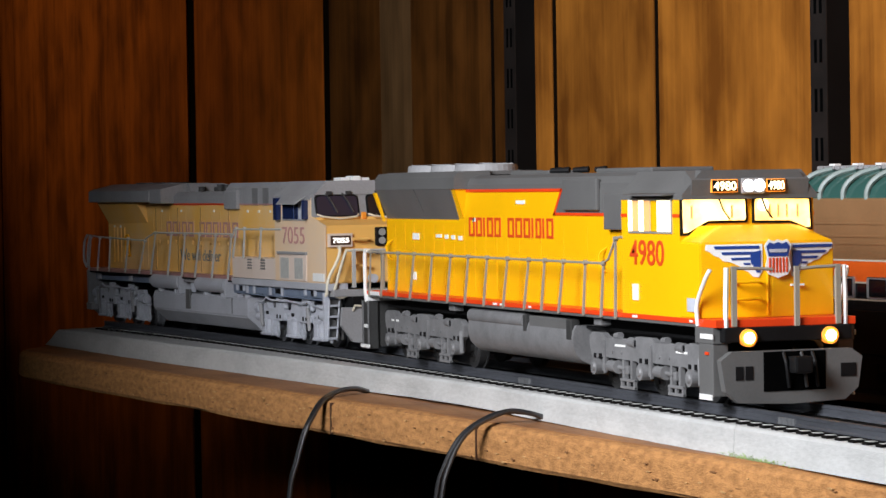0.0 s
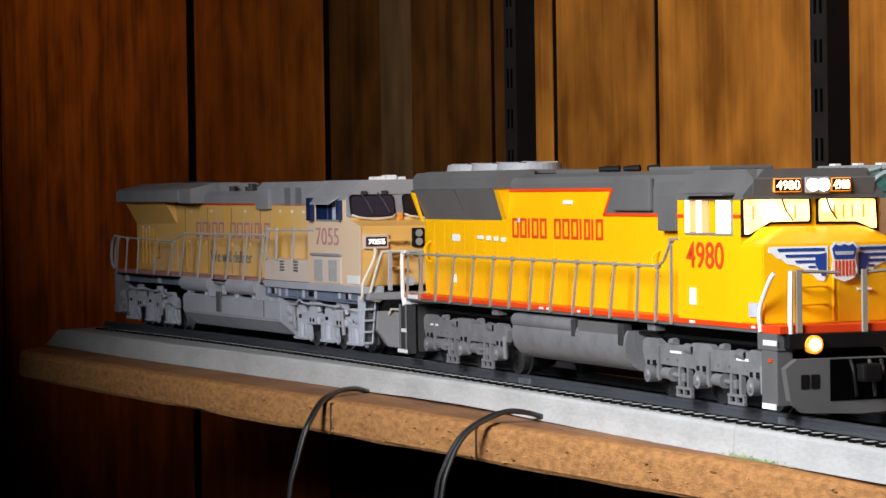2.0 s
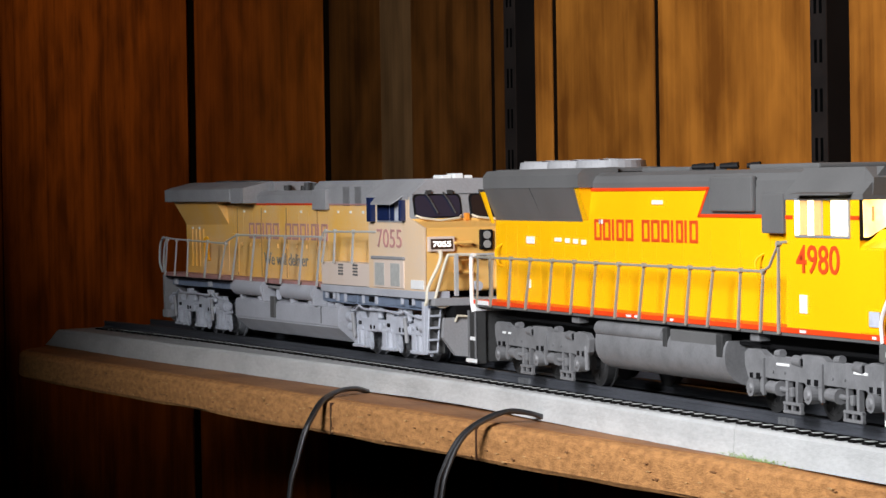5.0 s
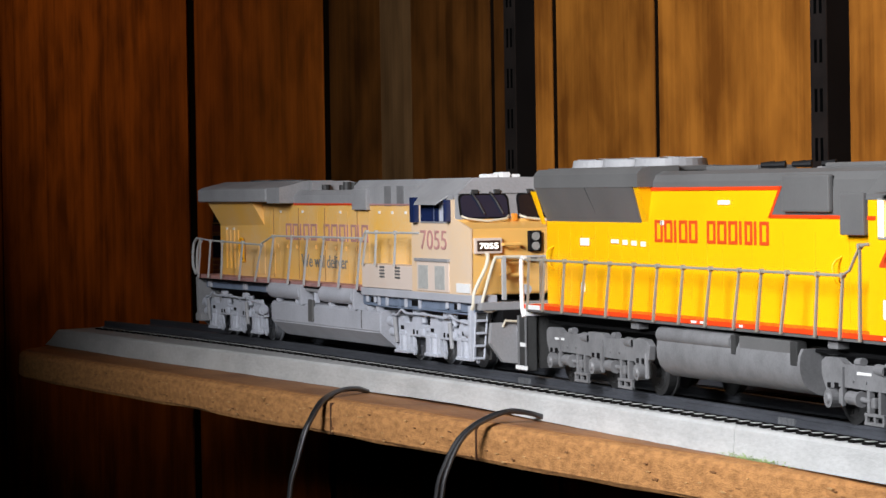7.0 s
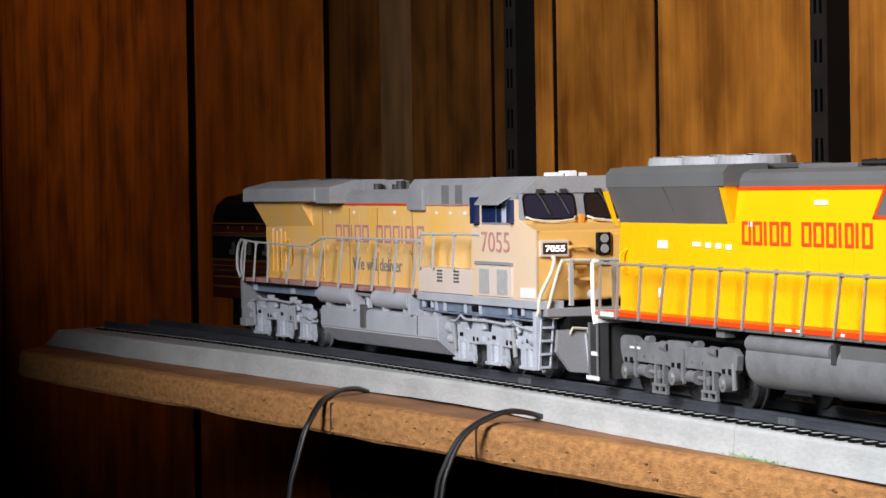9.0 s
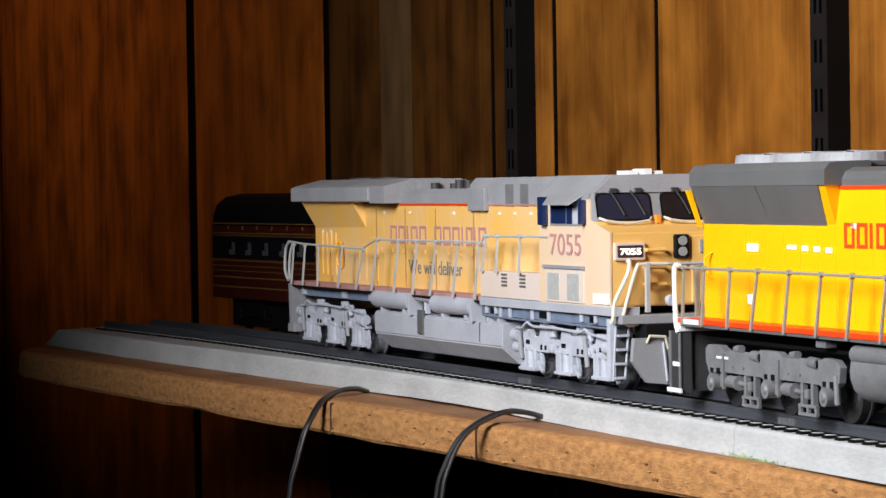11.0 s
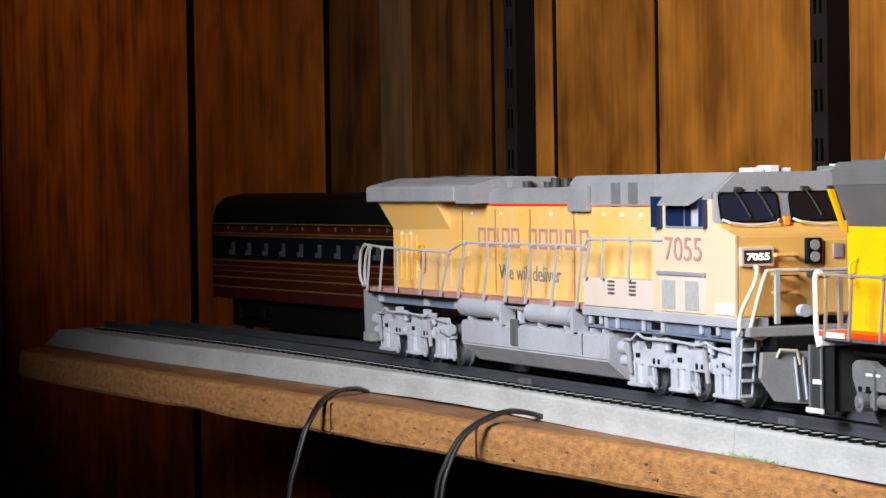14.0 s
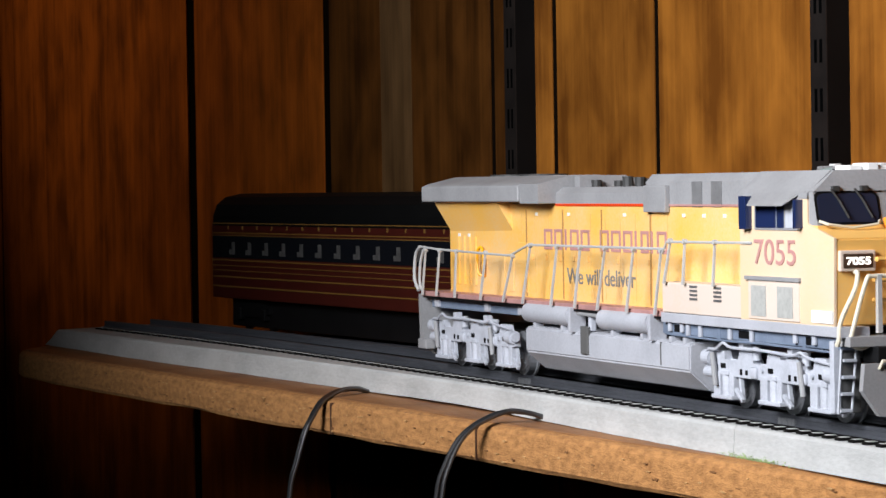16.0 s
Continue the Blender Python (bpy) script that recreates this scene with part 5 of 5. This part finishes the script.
    writing("number_plate_digits", "7055", 2.9, M_BOARDWHITE, nb, Matrix.Translation((228.35 * K, -22.4 * K, 61.7 * K)) @ pose(0, 0, 0, 90, 0, 90), width=10, bold=0.02)
    part("nose_rail", tube(B(), smooth_line([(227, -23.4, 57.6), (229.6, -23.6, 56.8), (230.5, -25.4, 51), (231, -31.4, 40), (231, -32.4, 33), (230, -32.8, 30.4)], 5), 0.95, 8), M_CREAM, lo, "cream bent hand rail")
    part("front_rail", tube(B(), smooth_line([(233, -7, 56), (233, -19, 56), (233, -22, 54), (233.4, -28, 36), (233.4, -28.5, 31), (233, -24, 29.5), (232.5, -19, 31.5)], 5), 0.85, 8), M_CREAM, lo, "cream bent hand rail")
    part("rail_post", box(B(), 232, 234, -17.6, -15.8, 35, 56.6), M_OLDPOST, lo)
    part("handrail", tube(B(), [(233, -18, 56), (233, 20, 56)], 0.7, 6), M_OLDPOST, lo)
    part("front_platform", box(B(), 225, 235, -30, 30, 30, 34, 0.4), M_OLDGREY, lo, "grey front platform")
    part("bell_cylinder", cyl(B(), (233, -6, 40), (237, -6, 40), 2.5, 16), M_PALE, lo, "pale grey cylinder on the platform")
    part("beam", box(B(), 226, 238, -20, 24, 24, 30, 0.5), M_BLACK, lo, "black buffer beam")
    # step ladder and plow
    part("step_post", box(B(), 221.5, 225, -31.6, -28.6, 5, 32, 0.3), M_PALE, lo, "pale grey step post")
    part("step_back", box(B(), 222, 224.4, -28.6, -20, 5, 30, 0.3), M_GREY, lo, "grey plate behind the steps")
    for k in range(4):
        part("step", box(B(), 224.4, 228.5, -30.6 + k * 0.5, -25.6 + k * 0.7, 5.6 + k * 6.2, 6.7 + k * 6.2, 0.2), M_PALE, lo, "pale step")
    for y0, y1 in ((-31.0, -29.4), (-25.4, -23.2)):
        part("step_bar", tube(B(), [(227, y1, 29), (227, y0, 5)], 0.55, 6), M_PALE, lo)
    part("step_post", box(B(), 221.5, 225, 28.6, 31.6, 5, 32, 0.3), M_PALE, lo, "pale grey step post")
    pl = prism(B(), [(-26, 24), (-27, 14), (-20, 4.5), (-6, 3), (20, 3), (27, 14), (26, 24)], "x", 236, 239)
    plow = part("snow_plow", pl, M_OLDGREY, lo, "grey plow plate with grab bars")
    for yy in (-12.5, -9, -5.5, -2.5):
        part("plow_bar", tube(B(), [(239.6, yy, 22), (240, yy + 1.6, 5)], 0.6, 6), M_PALE, plow, "pale bar")
    part("plow_grab", tube(B(), [(239, -20, 22), (240.5, -19.5, 25), (240.5, -12, 24.4), (239.5, -10, 19)], 0.7, 6), M_CREAM, plow, "cream grab")
    coupler(lo, 237, 1)
    # tank and cylinders
    bm = B()
    prism(bm, [(-28.4, 25.6), (28.4, 25.6), (30.8, 24.6), (30.8, 13.6), (21, 5.0), (-21, 5.0), (-30.8, 13.6), (-30.8, 24.6)], "x", -89, 95)
    bmesh.ops.bevel(bm, geom=[e for e in bm.edges], offset=0.7 * K, segments=2, affect="EDGES")
    tk = part("fuel_tank", bm, M_TANK, lo, "pale grey fuel tank with sloping lower side")
    for s in (-1, 1):
        for a, b in ((-88, -32), (2, 57)):
            bm = cyl(B(), (a, s * 28.8, 32.0), (b, s * 28.8, 32.0), 4.9, 24)
            bmesh.ops.bevel(bm, geom=[e for e in bm.edges if abs(e.verts[0].co.x - e.verts[1].co.x) < 1e-6], offset=0.8 * K, segments=2, affect="EDGES")
            part("air_reservoir", bm, M_TANK, lo, "grey air cylinder above the tank", smooth=True)
            part("cylinder_strap", box(B(), b + 0.5, b + 3.0, min(s * 25, s * 33), max(s * 25, s * 33), 24.8, 36.2, 0.4), M_TANK, lo)
        part("cylinder_pipe", tube(B(), [(-26, s * 30, 33.4), (-2, s * 30, 33)], 1.0, 8), M_OLDGREY, lo)
        part("valve", box(B(), -15, -12, min(s * 27, s * 30), max(s * 27, s * 30), 26, 33, 0.6), M_PALE, lo)
        part("filler", box(B(), -20, -12, s * 31 - 0.8, s * 31 + 0.8, 15.5, 28, 0.4), M_GREY, lo, "darker grey filler recess")
        part("tank_seam", box(B(), 66, 66.8, s * 30.8 - 0.3, s * 30.8 + 0.3, 15, 24.6), M_GREY, lo)
        for x in (-80, -46, 12, 44, 74, 88):
            part("tank_clip", box(B(), x, x + 2.6, min(s * 26, s * 30.6), max(s * 26, s * 30.6), 24.8, 27.4, 0.3), M_TANK, lo)
    wheels = build_truck(lo, -166, 43, M_PALE, M_PALESTEEL, "cast") + build_truck(lo, 166, 43, M_PALE, M_PALESTEEL, "cast")
    return lo, wheels


# browner than the hood side, for the door edges
M_SEAMDARK = material("brown_door_edge", (0.42, 0.24, 0.08), 0.6, vary=0.1, bump=0.0)
M_SLOGAN = material("faded_grey_letter_paint", (0.21, 0.205, 0.195), 0.55, vary=0.05, bump=0.0)
# slightly duller yellow than the hood, for the door seams
M_SEAM = material("dull_yellow_seam", (0.70, 0.41, 0.13), 0.55, vary=0.05, bump=0.0)
M_GRILLE = material("grey_green_grille", (0.40, 0.40, 0.375), 0.6, vary=0.1, scale=300)
M_ORANGE = material("orange_marker_paint", (0.85, 0.30, 0.03), 0.5, vary=0.05, bump=0.0)
M_BOARDBROWN = material("dark_brown_board", (0.055, 0.028, 0.016), 0.5, vary=0.1, bump=0.0)
M_TANK = material("pale_grey_tank_paint", (0.42, 0.43, 0.465), 0.55, vary=0.1, scale=40, bump=0.08)
M_GREYLENS = material("grey_lens", (0.30, 0.30, 0.28), 0.25, bump=0.0)
M_DUSTYNOSE = material("golden_nose_paint", (0.80, 0.46, 0.12), 0.5, vary=0.06, scale=26, bump=0.05, stain=(0.74, 0.49, 0.22), amount=0.42)


# ---- passenger cars on the back of the shelf ----
def car_track(u0, u1, label):
    tr = thing("display_track", label, "railway track")
    tr.matrix_world = WALL
    for s in (-1, 1):
        part("rail", box(B(), u0 * 1000, u1 * 1000, 145 + s * 17 - 1.2, 145 + s * 17 + 1.2, -15.2, -11.0), M_RAIL, tr)
    first = None
    n = int((u1 - u0) / 0.0125)
    for i in range(n):
        if first is None:
            first = part("tie", box(B(), -3, 3, -25, 25, -17.8, -15.2, 0.3), M_TIE, tr)
            o = first
        else:
            o = new("tie", first.data)
            o.parent = tr
        o.location = (u0 + 0.006 + i * 0.0125, 0.145, 0)


def car_truck(car, x, name="truck"):
    bm = B()
    for s in (-1, 1):
        prism(bm, [(-34, 2), (-20, -1), (20, -1), (34, 2), (34, 7), (18, 9), (-18, 9), (-34, 7)], "y", s * 21, s * 25)
        for ax in (-24, 24):
            box(bm, ax - 4, ax + 4, s * 24 - 2.5, s * 24 + 2.5, -3, 5, 0.6)
            cyl(bm, (ax, s * 15.5, -0.8), (ax, s * 19, -0.8), 10.0, 20)
    box(bm, -10, 10, -20, 20, 2, 12)
    t = part(name, bm, M_BLACK, car, "black car truck")
    t.location = (x * K, 0, 0)


def heavyweight_car():
    car = thing("passenger_car", "dark maroon model passenger car with gold stripes, black roof", "passenger car")
    car.matrix_world = WALL @ Matrix.Translation((-0.560, 0.145, 0))
    L = 248
    part("body", box(B(), -L, L, -31.5, 31.5, 12, 66, 1.2), M_MAROONCAR, car, "dark maroon body")
    bm = B()
    prism(bm, [(-32, 65), (32, 65), (32, 72), (29, 80), (22, 85.5), (10, 88), (-10, 88), (-22, 85.5), (-29, 80), (-32, 72)], "x", -L - 1, L + 1)
    bmesh.ops.bevel(bm, geom=[e for e in bm.edges if abs(e.verts[0].co.x - e.verts[1].co.x) < 1e-6], offset=6 * K, segments=3, affect="EDGES")
    part("roof", bm, M_ROOFBLACK, car, "black rounded roof")
    part("window_band", box(B(), -L + 4, L - 4, -31.9, 31.9, 41.5, 58), M_GLASS_BLACK, car, "black window band")
    for k in range(13):
        x = -205 + k * 33
        for dx, w, h in ((0, 6, 9), (-5, 5, 3.5)):
            part("seat_back", box(B(), x + dx, x + dx + w, -32.2, -31.8, 44, 44 + h, 0.2), M_BLINDS, car, "pale seat back seen through the window")
    for k in range(15):
        x = -214 + k * 29
        part("vent_plate", box(B(), x, x + 1.8, -31.95, -31.4, 62.2, 64.8), M_GOLD, car, "small gold letter plate")
    for z, h in ((66.2, 0.7), (59.2, 0.8), (57.4, 0.6), (39.4, 0.9), (35.6, 0.5), (32, 0.5), (27.2, 0.9), (20.2, 0.9)):
        part("gold_stripe", box(B(), -L + 2, L - 2, -32.05, 32.05, z, z + h), M_GOLD, car, "thin gold stripe")
    # reaches down to the rails in place of the shadow under the car
    part("underbody", box(B(), -L + 16, L - 16, -22, 22, -8.5, 12, 1), M_BLACK, car, "black underbody, deepened to stand for shade below")
    for s in (-1, 1):
        part("vestibule", box(B(), s * (L + 4) - 5, s * (L + 4) + 5, -12, 12, 14, 74, 2), M_BLACK, car, "black end diaphragm")
    car_truck(car, -185)
    car_truck(car, 185)


def dome_car():
    car = thing("passenger_car", "bronze model dome car with green glass roof and orange-red band", "passenger car")
    car.matrix_world = WALL @ Matrix.Translation((0.235, 0.145, 0))
    L = 250
    part("body", box(B(), -L, L, -31.5, 31.5, 12, 83, 1.0), M_STAINLESS, car, "brushed bronze body side")
    for z in (61, 64.5, 70.5):
        part("side_rib", box(B(), -L, L, -32, 32, z, z + 0.8), M_STAINLESS, car)
    part("colour_band", box(B(), -L, L, -31.9, 31.9, 43.6, 53.2), M_ORANGERED, car, "orange-red band")
    for z in (53.2, 42.8, 34.8):
        part("band_edge", box(B(), -L, L, -32.1, 32.1, z, z + 0.8), M_CREAM, car, "thin cream line")
    part("window_band", box(B(), -L, L, -31.8, 31.8, 30, 42.8), M_GLASS_BLACK, car, "black window band")
    for k in range(17):
        w = part("window", box(B(), -L + 8 + k * 29, -L + 26 + k * 29, -32.3, -31.6, 35.8, 46, 1.2), M_SILVER, car, "silver framed window")
        part("pane", box(B(), -L + 10 + k * 29, -L + 24 + k * 29, -32.7, -32.2, 36.8, 45, 0.6), M_GLASS_BLACK, w)
    part("lower_side", box(B(), -L, L, -31.7, 31.7, 10, 30, 0.5), M_ROOFBLACK, car, "dark lower side")
    prof = [(-30, 83), (-28.5, 88), (-24, 93), (-16, 96.6), (16, 96.6), (24, 93), (28.5, 88), (30, 83)]
    bm = B()
    prism(bm, prof, "x", -L + 30, L - 20)
    part("dome_glass", bm, M_DOMEGLASS, car, "green curved dome glass", smooth=True)
    for k in range(22):
        x = -L + 31 + k * 20.6
        for s in (-1, 1):
            part("dome_rib", tube(B(), smooth_line([(x, s * 30.6, 82.4), (x + 0.4, s * 30.6, 86.5), (x + 2, s * 28.6, 90.8), (x + 5, s * 23.6, 94.8), (x + 9, s * 16, 97.2)], 4), 1.35, 6), M_RIBGREEN, car, "pale green-grey dome rib")
        for q in range(4):
            part("roof_stud", box(B(), x + q * 5.1, x + q * 5.1 + 2.2, -17.6, -16.2, 96.8, 98.2, 0.3), M_OLDGREY, car)
        part("roof_lamp", box(B(), x + 4, x + 9, -15, -11, 98, 99.6, 0.4), M_WHITE, car, "small white roof block")
    part("dome_roof", box(B(), -L + 26, L - 16, -16.5, 16.5, 96.4, 98.6, 0.8), M_OLDGREY, car, "grey roof strip of the dome")
    # same deep black box, standing for the shade beneath
    part("underbody", box(B(), -L + 16, L - 16, -22, 22, -8.5, 12, 1), M_BLACK, car, "black underbody, deepened to stand for shade below")
    car_truck(car, -185)
    car_truck(car, 185)


M_BLINDS = material("pale_seat_back", (0.072, 0.069, 0.066), 0.7, vary=0.3, scale=300)

# ---- build ----
build_wall()
build_standard(-0.419)
build_standard(-0.0545)
shelf_front = build_shelf()
build_roadbed()
build_track()
build_cables(shelf_front)
car_track(-0.70, 0.46, "dark display track along the back of the shelf")
heavyweight_car()
dome_car()
lead, lead_wheels = lead_locomotive()
trail, trail_wheels = trailing_locomotive()

RUN = [(0, 0), (0.5, 0.0096), (1, 0.0258), (1.5, 0.0427), (2, 0.0593), (2.5, 0.0747), (3, 0.0905), (3.5, 0.1073), (4, 0.1246), (6.5, 0.2117), (7, 0.2279), (7.5, 0.2505), (8, 0.2725),
       (8.5, 0.2942), (9, 0.3150), (11.5, 0.4261), (12, 0.4475), (12.5, 0.4693), (13, 0.4908), (13.5, 0.5124), (14, 0.5338), (14.5, 0.5555), (15, 0.5763), (15.5, 0.5977), (16, 0.6203)]


def run_at(t):
    for (a, p), (b, q) in zip(RUN, RUN[1:]):
        if t <= b:
            return p + (q - p) * (t - a) / (b - a)
    return RUN[-1][1]


def on_track(x):
    return pose(x, track_y(x), 0, 0, 0, track_turn(x))


def motions():
    walk(lead, [(t, on_track(s)) for t, s in RUN])
    walk(trail, [(t, on_track(s - 0.519)) for t, s in RUN])
    times = [i * 0.25 for i in range(65)]
    for w in lead_wheels + trail_wheels:
        x = w.location.x
        walk(w, [(t, Matrix.Translation((x, 0, WHEEL_R * K)) @ Matrix.Rotation(run_at(t) / (WHEEL_R * K), 4, "Y")) for t in times])


motions()
